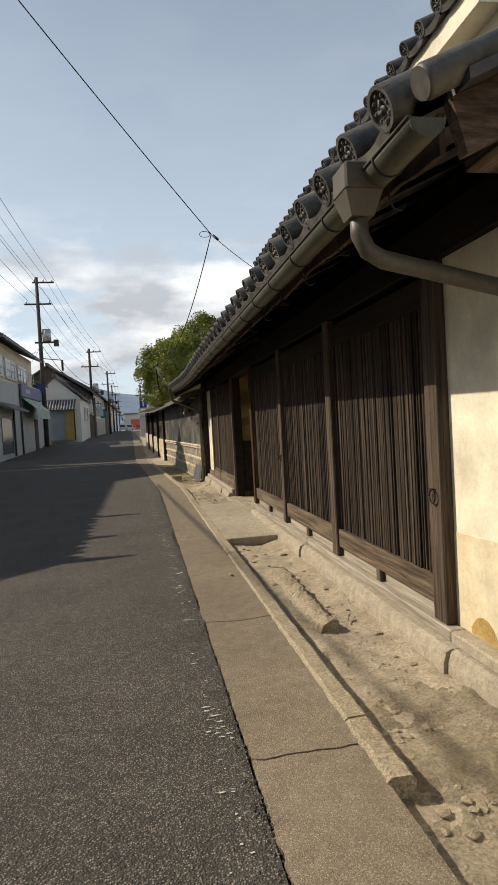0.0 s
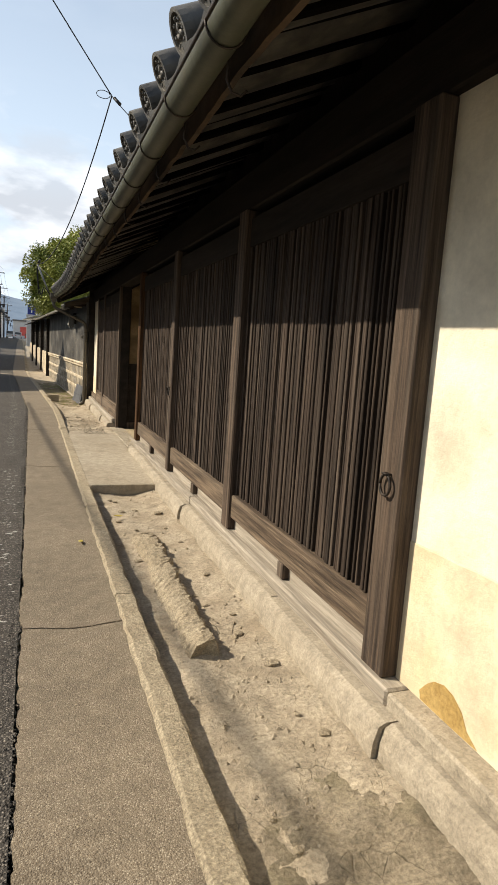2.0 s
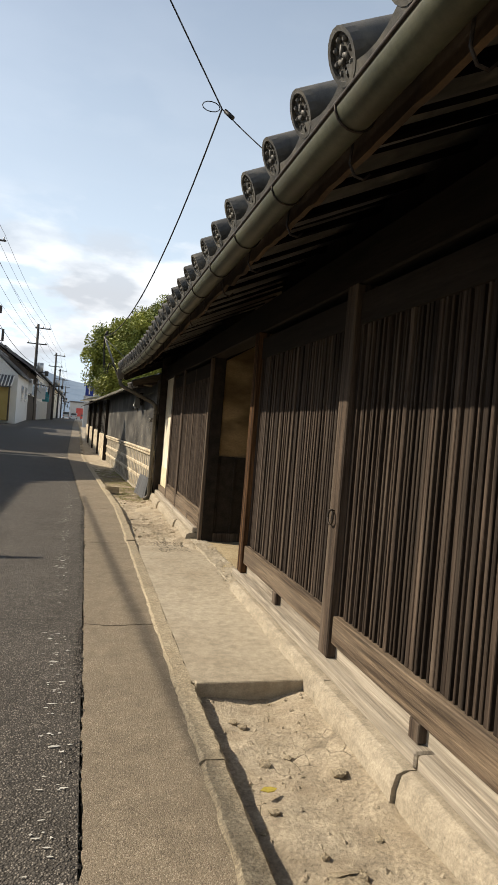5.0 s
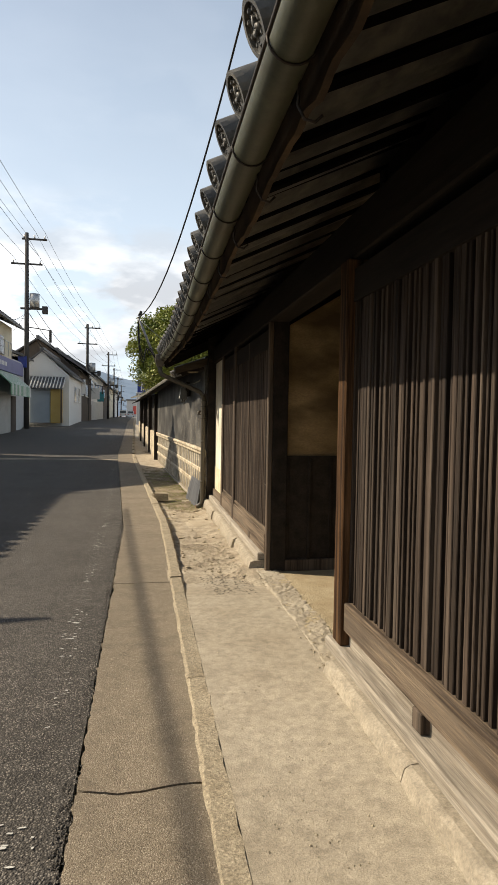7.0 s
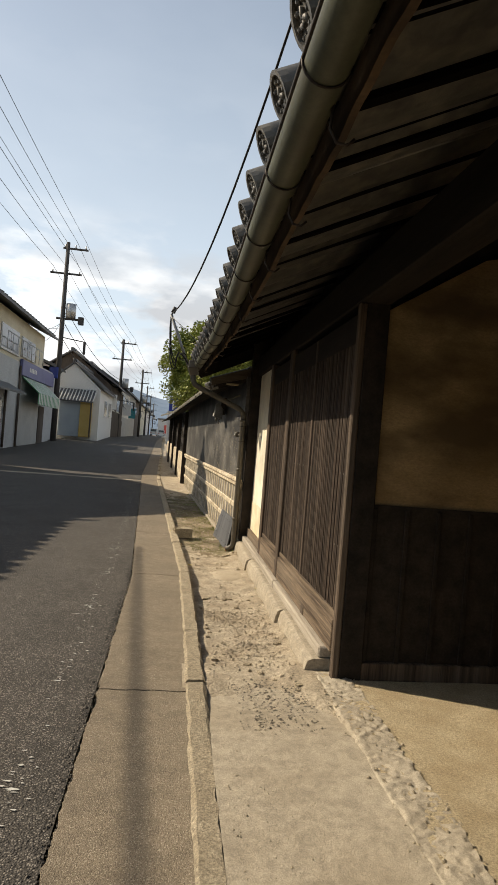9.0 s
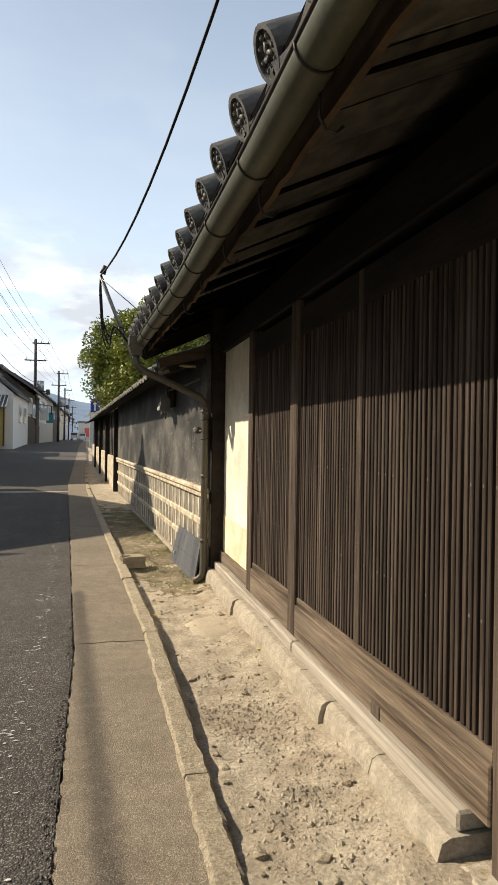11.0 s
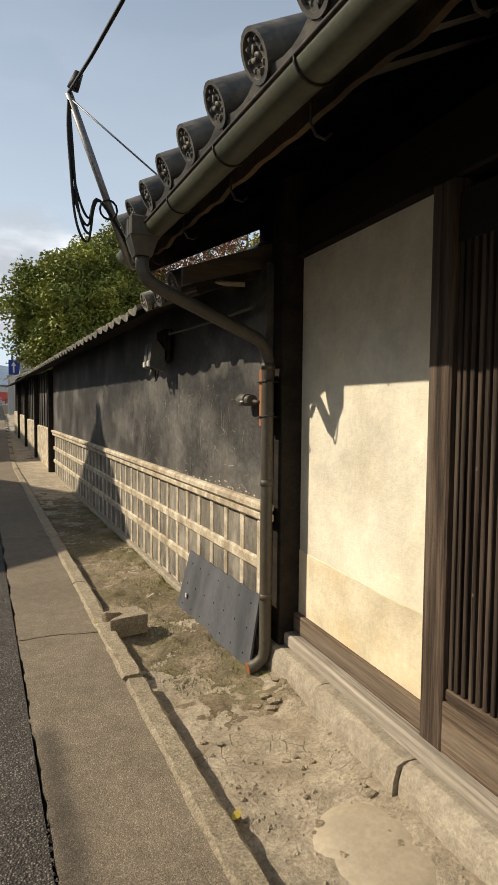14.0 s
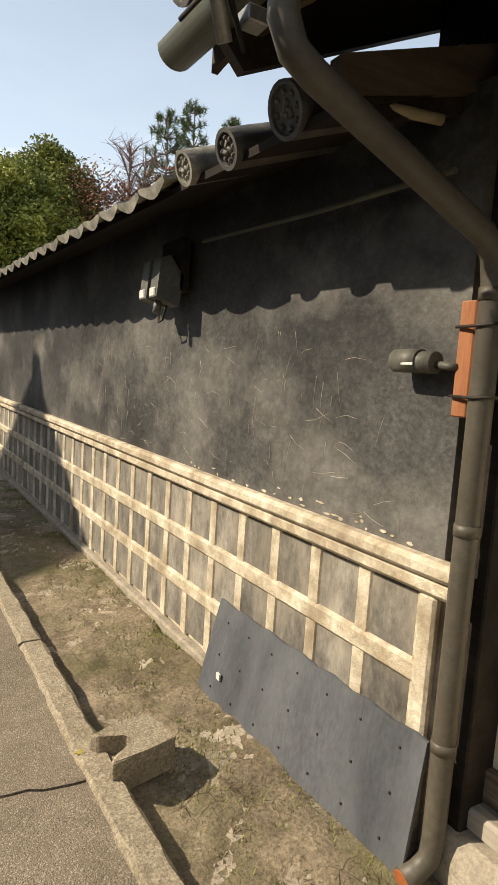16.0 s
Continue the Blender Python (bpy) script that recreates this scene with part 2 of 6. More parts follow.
M["post_warm"] = mat("orange_brown_post_wood", (0.030, 0.017, 0.010), (0.19, 0.100, 0.045), 26, 90, 0.85, 1.0, stretch=(1, 1, 0.03), stain=(0.25, 0.18, 0.11), stain_scale=7, stain_amount=0.4, dist=0.006, depth=0.6, low=0.42, high=0.72, spec=0.1)
M["rail"] = mat("weathered_rail_wood", (0.062, 0.042, 0.028), (0.20, 0.148, 0.10), 34, 90, 0.84, 1.0, stretch=(1, 0.035, 1), stain=(0.25, 0.205, 0.155), stain_scale=9, stain_amount=0.5, rand=0.12, dist=0.006, depth=0.6, low=0.36, high=0.62)
M["sill"] = mat("bleached_sill_wood", (0.215, 0.182, 0.142), (0.385, 0.342, 0.278), 34, 90, 0.86, 1.0, stretch=(1, 0.035, 1), stain=(0.46, 0.41, 0.335), stain_scale=8, stain_amount=0.5, rand=0.06, dist=0.005, depth=0.45, low=0.36, high=0.6)
M["dark"] = mat("smoke_dark_wood", (0.019, 0.016, 0.013), (0.038, 0.030, 0.024), 8, 60, 0.85, 0.5, stretch=(1, 0.1, 1), rand=0.15, depth=0.3, spec=0.12)
# far darker than wood: the eaves' deep shade is put into this colour
M["eave_shade"] = mat("shade_black_eave_boards", (0.0035, 0.003, 0.0026), (0.0062, 0.005, 0.0042), 5, 60, 0.95, 0.5, stretch=(0.2, 1, 1), rand=0.2, depth=0.4, spec=0.01)
M["back"] = mat("dark_boards_behind_lattice", (0.016, 0.010, 0.008), (0.036, 0.022, 0.016), 7, 50, 0.85, 0.4, stretch=(1, 1, 0.08), depth=0.3)
M["tile"] = mat("grey_roof_tile", (0.050, 0.049, 0.046), (0.115, 0.110, 0.098), 7, 30, 0.5, 0.5, stain=(0.20, 0.18, 0.14), stain_scale=12, stain_amount=0.5, rand=0.2, spec=0.45, dist=0.004)
M["tile_old"] = mat("pale_old_roof_tile", (0.17, 0.16, 0.135), (0.38, 0.355, 0.295), 9, 40, 0.8, 0.7, stain=(0.09, 0.10, 0.06), stain_scale=12, stain_amount=0.6, rand=0.2)
M["gutter"] = mat("olive_grey_gutter", (0.058, 0.061, 0.040), (0.098, 0.102, 0.068), 3, 40, 0.5, 0.15, stain=(0.08, 0.065, 0.042), stain_scale=5, stain_amount=0.45, spec=0.4)
M["pipe"] = mat("brown_grey_pipe", (0.066, 0.058, 0.043), (0.105, 0.092, 0.069), 3, 40, 0.5, 0.15, stain=(0.07, 0.053, 0.036), stain_scale=5, stain_amount=0.5, spec=0.4)
M["iron"] = mat("dark_iron", (0.03, 0.027, 0.025), (0.07, 0.055, 0.045), 20, 90, 0.6, 0.3, metal=0.6)
M["black_wall"] = mat("black_plaster_wall", (0.030, 0.029, 0.028), (0.110, 0.106, 0.098), 1.5, 70, 0.5, 0.35, stretch=(1, 0.7, 0.85), stain=(0.34, 0.32, 0.28), stain_scale=2.4, stain_amount=0.42, spec=0.25, depth=0.45, dist=0.003, low=0.3, high=0.7, mid=24, mid_dist=0.003)
M["namako"] = mat("lime_joint_plaster", (0.40, 0.325, 0.215), (0.74, 0.66, 0.51), 7, 50, 0.88, 0.8, stain=(0.24, 0.18, 0.115), stain_scale=6, stain_amount=0.7, dist=0.008, depth=0.25)
M["walltile"] = mat("grey_wall_tile", (0.12, 0.110, 0.094), (0.28, 0.255, 0.21), 9, 50, 0.72, 0.5, stretch=(1, 1, 0.5), stain=(0.40, 0.35, 0.265), stain_scale=7, stain_amount=0.5, rand=0.22, depth=0.35)


# ---- mesh helpers ----
def box(bm, x0, x1, y0, y1, z0, z1, bevel=0.0):
    vs = [bm.verts.new((x, y, z)) for x in (x0, x1) for y in (y0, y1) for z in (z0, z1)]
    fs = [bm.faces.new([vs[i] for i in f]) for f in ((0, 1, 3, 2), (4, 6, 7, 5), (0, 4, 5, 1), (2, 3, 7, 6), (0, 2, 6, 4), (1, 5, 7, 3))]
    if bevel:
        es = list({e for f in fs for e in f.edges})
        bmesh.ops.bevel(bm, geom=es, offset=bevel, segments=1, affect="EDGES", profile=0.5)
    return bm


def block(x0, x1, y0, y1, z0, z1, bevel=0.0):
    return box(bmesh.new(), x0, x1, y0, y1, z0, z1, bevel)


def tube(bm, pts, r, seg=10, caps=True):
    """A round bar along a line of points; r: a radius or one for each point."""
    pts = [Vector(p) for p in pts]
    rs = r if isinstance(r, (list, tuple)) else [r] * len(pts)
    rings, up = [], None
    for i, p in enumerate(pts):
        d = (pts[min(i + 1, len(pts) - 1)] - pts[max(i - 1, 0)]).normalized()
        if up is None:
            up = Vector((0, 0, 1)) if abs(d.z) < 0.9 else Vector((1, 0, 0))
        side = d.cross(up).normalized()
        up = side.cross(d).normalized()
        rings.append([bm.verts.new(p + rs[i] * (math.cos(2 * math.pi * k / seg) * side + math.sin(2 * math.pi * k / seg) * up)) for k in range(seg)])
    for a, b in zip(rings, rings[1:]):
        for k in range(seg):
            f = bm.faces.new((a[k], a[(k + 1) % seg], b[(k + 1) % seg], b[k]))
            f.smooth = True
    if caps:
        bm.faces.new(rings[0])
        bm.faces.new(rings[-1][::-1])
    return bm


def tubed(pts, r, seg=10):
    return tube(bmesh.new(), pts, r, seg)


def prism(bm, outline, axis, a, b):
    """An outline of (u, v) pushed from a to b along axis x, y or z."""
    def at(u, v, w):
        return {"x": (w, u, v), "y": (u, w, v), "z": (u, v, w)}[axis]
    lo = [bm.verts.new(at(u, v, a)) for u, v in outline]
    hi = [bm.verts.new(at(u, v, b)) for u, v in outline]
    bm.faces.new(lo)
    bm.faces.new(hi[::-1])
    for i in range(len(lo)):
        j = (i + 1) % len(lo)
        bm.faces.new((lo[j], lo[i], hi[i], hi[j]))
    return bm


def to_mesh(name, bm, material):
    bmesh.ops.recalc_face_normals(bm, faces=bm.faces)
    me = bpy.data.meshes.new(name)
    bm.to_mesh(me)
    bm.free()
    me.materials.append(material)
    return me


def part(name, bm, material, parent=None, label=""):
    ob = new(name, to_mesh(name, bm, material))
    if parent:
        ob.parent = parent
    return tagged(ob, label)


def piece(name, me, parent, m):
    ob = new(name, me)
    ob.parent = parent
    ob.matrix_basis = m
    return ob


def thing(name, at, label, category, group="", kind=""):
    """An Empty at its base; parts are given in the thing's own metres."""
    ob = new(name)
    ob.location = at
    return tagged(ob, label, category, group, kind)


def setting(name, bm, material, label=""):
    return tagged(part(name, bm, material), label, "", "", "structure")


def rough_sheet(xa, xb, ya, yb, nx, ny, height, zbase=None):
    """A sheet between two lines x = xa(y), xb(y), with its height from a function of (x, y)."""
    bm = bmesh.new()
    grid = []
    for j in range(ny + 1):
        y = ya + (yb - ya) * j / ny
        a, b = xa(y), xb(y)
        grid.append([bm.verts.new((a + (b - a) * i / nx, y, height(a + (b - a) * i / nx, y))) for i in range(nx + 1)])
    for j in range(ny):
        for i in range(nx):
            bm.faces.new((grid[j][i], grid[j][i + 1], grid[j + 1][i + 1], grid[j + 1][i])).smooth = True
    return bm


def bend(y):
    """How far the street and the fence drift to the side past the house."""
    return 0.0 if y < 15 else -0.045 * (y - 15) if y < 30 else -0.675 - 0.015 * (y - 30)


def rise(y):
    """The street's height along its length."""
    line = ((-200, 0.0), (28, 0.0), (46, 0.42), (62, 0.95), (110, 1.05), (150, 1.3), (3000, 2.0))
    for (a, za), (b, zb) in zip(line, line[1:]):
        if y <= b:
            return za + (zb - za) * max(0.0, y - a) / (b - a)
    return 2.0


def nz(x, y, s, seed=0.0):
    return noise.noise((x * s, y * s, seed))


# ---- the ground ----
def land(x, y):
    return rise(y) - 0.13


setting("ground", rough_sheet(lambda y: -900, lambda y: 900, -120, 2600, 24, 120, land), M["soil"], "dry bare earth under the street")
setting("road", rough_sheet(lambda y: -6.4 + bend(y), lambda y: 1.098 + bend(y), -14, 320, 14, 334, lambda x, y: rise(y) + 0.004 * nz(x, y, 0.7)), M["asphalt"], "worn grey asphalt road with coarse stones")
footpath = tagged(new("footpath"), "gritty brown concrete footpath with cracked joints", "footpath", "", "structure")
PATH_JOINTS = [-14, -9, -4.5, -1.0, 3.38, 5.24, 9.34, 12.32, 15.19, 17.88, 21, 25, 30, 37, 46, 60, 90, 120]


def jag(x, y):
    """How a cracked joint wanders along the path."""
    return 0.035 * nz(x, y, 4.0, 11) + 0.012 * nz(x, y, 17.0, 12)


for a, b in zip(PATH_JOINTS, PATH_JOINTS[1:]):
    n = max(6, min(240, int((b - a) * 45)))
    bm = rough_sheet(lambda y: 1.112 + bend(y) + 0.016 * nz(0, y, 3.0) + 0.012 * nz(0, y, 13.0) + 0.012 * nz(0, y, 34.0), lambda y: 1.605 + bend(y), a, b, 10, n,
                     lambda x, y: rise(y) + 0.012 + 0.005 * nz(x, y, 1.5))
    for v in bm.verts:
        u = (v.co.y - a) / (b - a)
        v.co.y += (1 - u) * (jag(v.co.x, a) + 0.007) + u * (jag(v.co.x, b) - 0.007)
    rim = [e for e in bm.edges if e.is_boundary]
    edge = bmesh.ops.extrude_edge_only(bm, edges=rim)
    for e in rim:
        e.smooth = False
    for v in [g for g in edge["geom"] if isinstance(g, bmesh.types.BMVert)]:
        v.co.z -= 0.10
    part("path_panel", bm, M["footpath"], footpath)


def soil_height(x, y):
    fill = max(0.0, 1 - abs(y - 12.7) / 1.5) * 0.06          # soil heaped by the slab's far end
    wall = 0.03 * max(0.0, min(1.0, (x - 2.15) / 0.2)) if y < 17 else 0.0
    return rise(y) - 0.055 + fill + wall + 0.022 * nz(x, y, 2.2, 3) + 0.016 * nz(x, y, 6.0, 5) + 0.010 * nz(x, y, 17, 8) + 0.004 * nz(x, y, 45, 9)


setting("soil_strip", rough_sheet(lambda y: 1.58 + bend(y), lambda y: 2.75 + bend(y), -14, 60, 34, 1500, soil_height), M["soil"], "dry cracked soil strip between kerb and wall")


def soil_patch(name, ya, yb, seed, fade, material, label):
    """A darker skin of earth that shows where it stands above the dry soil."""
    def height(x, y):
        inside = min(1.0, (y - ya) / fade, (yb - y) / fade)
        return soil_height(x, y) - 0.016 + 0.022 * inside + 0.020 * nz(x, y, 2.6, seed) + 0.012 * nz(x, y, 9, seed) + 0.009 * nz(x, y, 31, seed)
    return setting(name, rough_sheet(lambda y: 1.60 + bend(y), lambda y: 2.72 + bend(y), ya, yb, 40, int((yb - ya) * 40), height), material, label)


soil_patch("soil_damp_near", 0.5, 4.9, 31, 1.5, M["soil_worn"], "darker damp earth by the broken end of the kerb")
soil_patch("soil_damp_far", 16.1, 33.0, 32, 1.2, M["soil_damp"], "dark damp earth with moss beside the garden wall")

# kerb stones, each a piece with worn edges
def worn_block(w, d, h, seed, cuts=5, amount=0.008):
    """A long concrete block with chipped edges, its base at z = 0, its length along y."""
    rnd = random.Random(seed)
    bm = bmesh.new()
    rings = []
    for j in range(cuts + 1):
        y = d * j / cuts
        e = [rnd.uniform(-amount, amount) for _ in range(6)]
        c = 0.012 + abs(rnd.uniform(0, amount))
        prof = [(0, 0), (w, 0), (w + e[0], h - c), (w - c + e[1], h + e[2] * 0.5), (c + e[3], h + e[4] * 0.5), (e[5], h - c)]
        rings.append([bm.verts.new((x, y, z)) for x, z in prof])
    for a, b in zip(rings, rings[1:]):
        for k in range(6):
            bm.faces.new((a[k], a[(k + 1) % 6], b[(k + 1) % 6], b[k]))
    bm.faces.new(rings[0])
    bm.faces.new(rings[-1][::-1])
    return bm


kerb = tagged(new("kerb"), "row of worn pale concrete kerb stones", "kerb", "", "structure")
kerb_shapes = [to_mesh("kerb_stone", worn_block(0.115, 1.0, 0.15, s, 26, 0.006), M["kerb"]) for s in range(5)]
KERB_JOINTS = [3.06, 3.57, 5.55, 7.5, 8.28, 10.3, 12.42, 13.35, 15.3, 17.06]
for i, (a, b) in enumerate(zip(KERB_JOINTS, KERB_JOINTS[1:])):
    low = 0.0 if a < 8.2 or a > 12.4 else -0.008
    turn = math.atan2(bend(b) - bend(a), b - a)
    piece("kerb_stone", kerb_shapes[i % 5], kerb, Matrix.Translation((1.598 + bend(a), a + 0.006, -0.115 + low)) @ Matrix.Rotation(-turn, 4, "Z") @ Matrix.Diagonal((1, b - a - 0.012, 1, 1)))
y = 17.10
while y < 60:
    x = 1.595 + bend(y)
    turn = math.atan2(bend(y + 1.9) - bend(y), 1.9)
    piece("kerb_stone", kerb_shapes[int(y * 7) % 5], kerb, Matrix.Translation((x, y, -0.115 + rise(y))) @ Matrix.Rotation(-turn, 4, "Z") @ Matrix.Diagonal((1, 1.88, 1, 1)))
    y += 1.9

# concrete slab in front of the entrance
setting("entrance_slab", rough_sheet(lambda y: 1.700, lambda y: 2.46, 8.30, 12.55, 14, 90,
        lambda x, y: 0.028 + 0.010 * (x - 1.7) + 0.004 * nz(x, y, 2.5) - (0.05 * max(0.0, y - 11.6) if y > 11.6 else 0)), M["slab"], "pale worn concrete slab before the entrance")
setting("slab_border", rough_sheet(lambda y: 2.40 + 0.03 * nz(0, y, 2), lambda y: 2.62 + 0.04 * nz(0, y, 3, 4) + 0.02 * nz(0, y, 14, 4), 10.35, 12.6, 18, 260,
        lambda x, y: 0.040 + 0.009 * nz(x, y, 8, 2) + 0.010 * nz(x, y, 33, 3) + 0.006 * nz(x, y, 80, 3) - (0.03 if abs(x - 2.52) > 0.11 else 0)), M["slab"], "crumbling concrete strip beside the slab")
def mud_height(x, y):
    """A shallow pool of dried mud whose rim dips under the soil."""
    u, v = (x - 2.15) / 0.24, (y - 15.6) / 0.30
    return -0.026 - 0.05 * (u * u + v * v) ** 2 + 0.002 * nz(x, y, 5)


setting("mud_patch", rough_sheet(lambda y: 1.86, lambda y: 2.44, 15.2, 16.0, 20, 26, mud_height), M["mud"], "smooth patch of pale dried mud")
setting("entrance_slab_edge", block(1.715, 2.44, 8.275, 8.33, -0.12, 0.036, 0.006), M["slab"], "broken concrete edge of the slab")
setting("entrance_floor", rough_sheet(lambda y: 2.44, lambda y: 4.4, 10.3, 12.62, 24, 30, lambda x, y: 0.035 + 0.012 * nz(x, y, 3) + 0.004 * nz(x, y, 14)),
        mat("ochre_gravel", (0.42, 0.33, 0.20), (0.52, 0.43, 0.28), 5, 110, 0.95, 1.0, dist=0.012, depth=0.45), "loose ochre gravel in the entrance")

# ---- the house front ----
POSTS = [(4.185, 4.345), (6.215, 6.36), (8.228, 8.36), (10.25, 10.375), (12.50, 12.55), (14.545, 14.682), (15.69, 15.82)]
FACE = 2.50

foundation = tagged(new("foundation"), "pale cracked concrete footing under the house wall", "footing", "", "structure")
joints = [1.0, 3.0, 4.02, 5.2, 6.55, 7.2, 8.1, 9.2, 10.25]
far_joints = [12.64, 13.2, 13.74, 14.18, 15.02, 15.79, 16.5, 17.16]


def footing_block(d, seed):
    rnd = random.Random(seed)
    bm = bmesh.new()
    rings = []
    n = 6
    for j in range(n + 1):
        e = rnd.uniform(-0.008, 0.008)
        prof = [(0.0 + e, -0.15), (0.36, -0.15), (0.36, 0.105), (0.06, 0.105), (0.03 + e, 0.09), (0.012 + e, 0.03)]
        rings.append([bm.verts.new((x, d * j / n, z)) for x, z in prof])
    for a, b in zip(rings, rings[1:]):
        for k in range(6):
            bm.faces.new((a[k], a[(k + 1) % 6], b[(k + 1) % 6], b[k]))
    bm.faces.new(rings[0])
    bm.faces.new(rings[-1][::-1])
    return bm


for row in (joints, far_joints):
    for i, (a, b) in enumerate(zip(row, row[1:])):
        ob = part("footing_block", footing_block(b - a - 0.008, i + len(row)), M["foundation"], foundation)
        ob.location = (2.345 + 0.012 * math.sin(i * 2.1), a + 0.004, 0)

sills = [(1.0, 4.1), (4.11, 7.19), (7.2, 10.445), (12.66, 14.46), (14.466, 14.955), (14.962, 17.16)]
for i, (a, b) in enumerate(sills):
    setting("sill_beam", block(2.435 + 0.004 * (i % 2), 2.66, a, b, 0.105, 0.178, 0.010), M["sill"] if i not in (0,) else M["foundation"], "bleached grey timber sill beam with cracks")

for i, (a, b) in enumerate(POSTS):
    lo = 0.03 if i == 4 else 0.178
    post = tagged(part("wooden_post", block(FACE - (0.04 if i < 4 else 0.012 if i == 4 else 0.022), 2.535 if i == 4 else 2.66, a, b, lo, 2.36, 0.008), M["post_warm" if i == 3 else "post"]), "dark weathered square timber post of the house front", "post", "posts of the house front", "structure")


nail_me = to_mesh("nail_head", block(0.003, 0.009, -0.005, 0.005, -0.007, 0.007, 0.002), mat("dull_nail_head", (0.10, 0.09, 0.08), (0.16, 0.145, 0.125), 20, 60, 0.6, 0.2, metal=0.3))


def lattice_panel(a, b, pitch, width, regular, seed):
    rnd = random.Random(seed)
    t = thing("lattice_panel", (FACE, a, 0), "dark brown timber lattice of upright bars on a weathered ground rail", "lattice", "lattice panels of the house front")
    L = b - a
    if regular:                                            # one broad board with a set-back ledge over it
        part("ground_rail", block(-0.018, 0.06, 0.003, L - 0.003, 0.180, 0.385, 0.006), M["rail"], t, "broad weathered brown ground rail")
        part("ledge", block(-0.004, 0.06, 0.003, L - 0.003, 0.387, 0.432, 0.006), M["rail"], t, "narrow set-back ledge board")
        if L > 1.5:
            part("stub", block(-0.026, 0.0, 0.78, 0.86, 0.182, 0.245, 0.004), M["post"], t, "short dark timber stub")
    else:
        part("ground_rail", block(-0.018, 0.06, 0.003, L - 0.003, 0.265, 0.43, 0.007), M["rail"], t, "weathered brown ground rail")
        part("pale_board", block(0.018, 0.07, 0, L, 0.178, 0.265), M["sill"], t, "bleached board under the rail")
        part("stub", block(-0.024, 0.05, L * 0.5 - 0.04, L * 0.5 + 0.04, 0.180, 0.268, 0.004), M["post"], t, "short dark timber stub")
    part("backboard", block(0.075, 0.095, 0, L, 0.18, 2.3), M["back"], t, "dark boards behind the bars")
    part("head_rail", block(0.0, 0.06, 0, L, 2.12, 2.30), M["dark"], t)
    n = int(L / pitch)
    shapes = [to_mesh("bar", block(0, 0.028, -w / 2, w / 2, 0.43, 2.14, 0.003), M["lattice"]) for w in ((width,) * 3 if regular else (width * 0.7, width, width * 1.55))]
    for k in range(n):
        jit = 0.002 if regular else 0.010
        yy = (k + 0.5) * L / n + rnd.uniform(-jit, jit)
        piece("bar", shapes[rnd.randrange(3)], t, Matrix.Translation(((0.003 if regular else 0.008) + rnd.uniform(0, 0.004 if regular else 0.012), yy, 0)))
    for z in ((0.82, 1.28, 1.75) if regular else (0.75, 1.55)):
        part("cross_tie", block(0.040, 0.058, 0, L, z, z + 0.025), M["lattice"], t)
    if regular:
        for z in (0.832, 1.292):
            for k in range(0, n, 2):
                piece("nail_head", nail_me, t, Matrix.Translation((0.002, (k + 0.5) * L / n, z)))
    return t


lattice_panel(4.34, 6.22, 0.041, 0.021, False, 1)
lattice_panel(6.355, 8.233, 0.041, 0.021, False, 2)
lattice_panel(8.355, 10.255, 0.042, 0.021, False, 3)
lattice_panel(12.55, 14.55, 0.0355, 0.021, True, 4)
lattice_panel(14.677, 15.695, 0.0355, 0.021, True, 5)
tagged(part("lattice_stile", block(FACE - 0.004, 2.55, 13.60, 13.655, 0.434, 2.3, 0.004), M["post"]), "dark weathered timber stile within the lattice", "post", "", "structure")

setting("entrance_jamb", block(2.536, 2.68, 12.497, 12.60, 0.03, 2.6, 0.006), M["dark"], "black-brown inner jamb of the entrance")
# plaster walls at both ends
setting("wall_plaster_near", block(2.535, 2.75, 0.4, 4.19, 0.178, 2.36), M["plaster"], "cream plaster wall with ochre stains")
setting("wall_plaster_far", block(2.535, 2.75, 15.815, 17.05, 0.29, 2.36), M["plaster"], "cream plaster wall panel with ochre stains")
setting("plaster_skirting", block(2.50, 2.56, 15.821, 17.05, 0.178, 0.29, 0.006), M["rail"], "weathered timber skirting under the plaster")
tagged(part("wooden_post", block(2.405, 2.72, 17.035, 17.19, 0.03, 2.9, 0.006), M["dark"]), "blackened corner post beside the drainpipe", "post", "posts of the house front", "structure")

# lower coat of ochre plaster, a little proud, with an uneven upper edge
def lower_coat(y0, y1, z0, za, zb, seed):
    bm = bmesh.new()
    n = 40
    rows = []
    for k in range(n + 1):
        u = k / n
        y = y0 + (y1 - y0) * u
        z = za + (zb - za) * u + 0.012 * nz(seed, y, 3, 1) + 0.005 * nz(seed, y, 14, 2)
        rows.append([bm.verts.new(p) for p in ((2.5315, y, z0), (2.5315, y, z - 0.006), (2.5345, y, z), (2.60, y, z), (2.60, y, z0))])
    for a, b in zip(rows, rows[1:]):
        for k in range(5):
            bm.faces.new((a[k], a[(k + 1) % 5], b[(k + 1) % 5], b[k]))
    bm.faces.new(rows[0])
    bm.faces.new(rows[-1][::-1])
    return bm


setting("plaster_coat_near", lower_coat(0.41, 4.186, 0.179, 0.83, 0.75, 3), M["plaster_low"], "ochre-tinged lower coat of plaster")
setting("plaster_coat_far", lower_coat(15.822, 17.045, 0.291, 0.655, 0.665, 8), M["plaster_low"], "ochre-tinged lower coat of plaster")

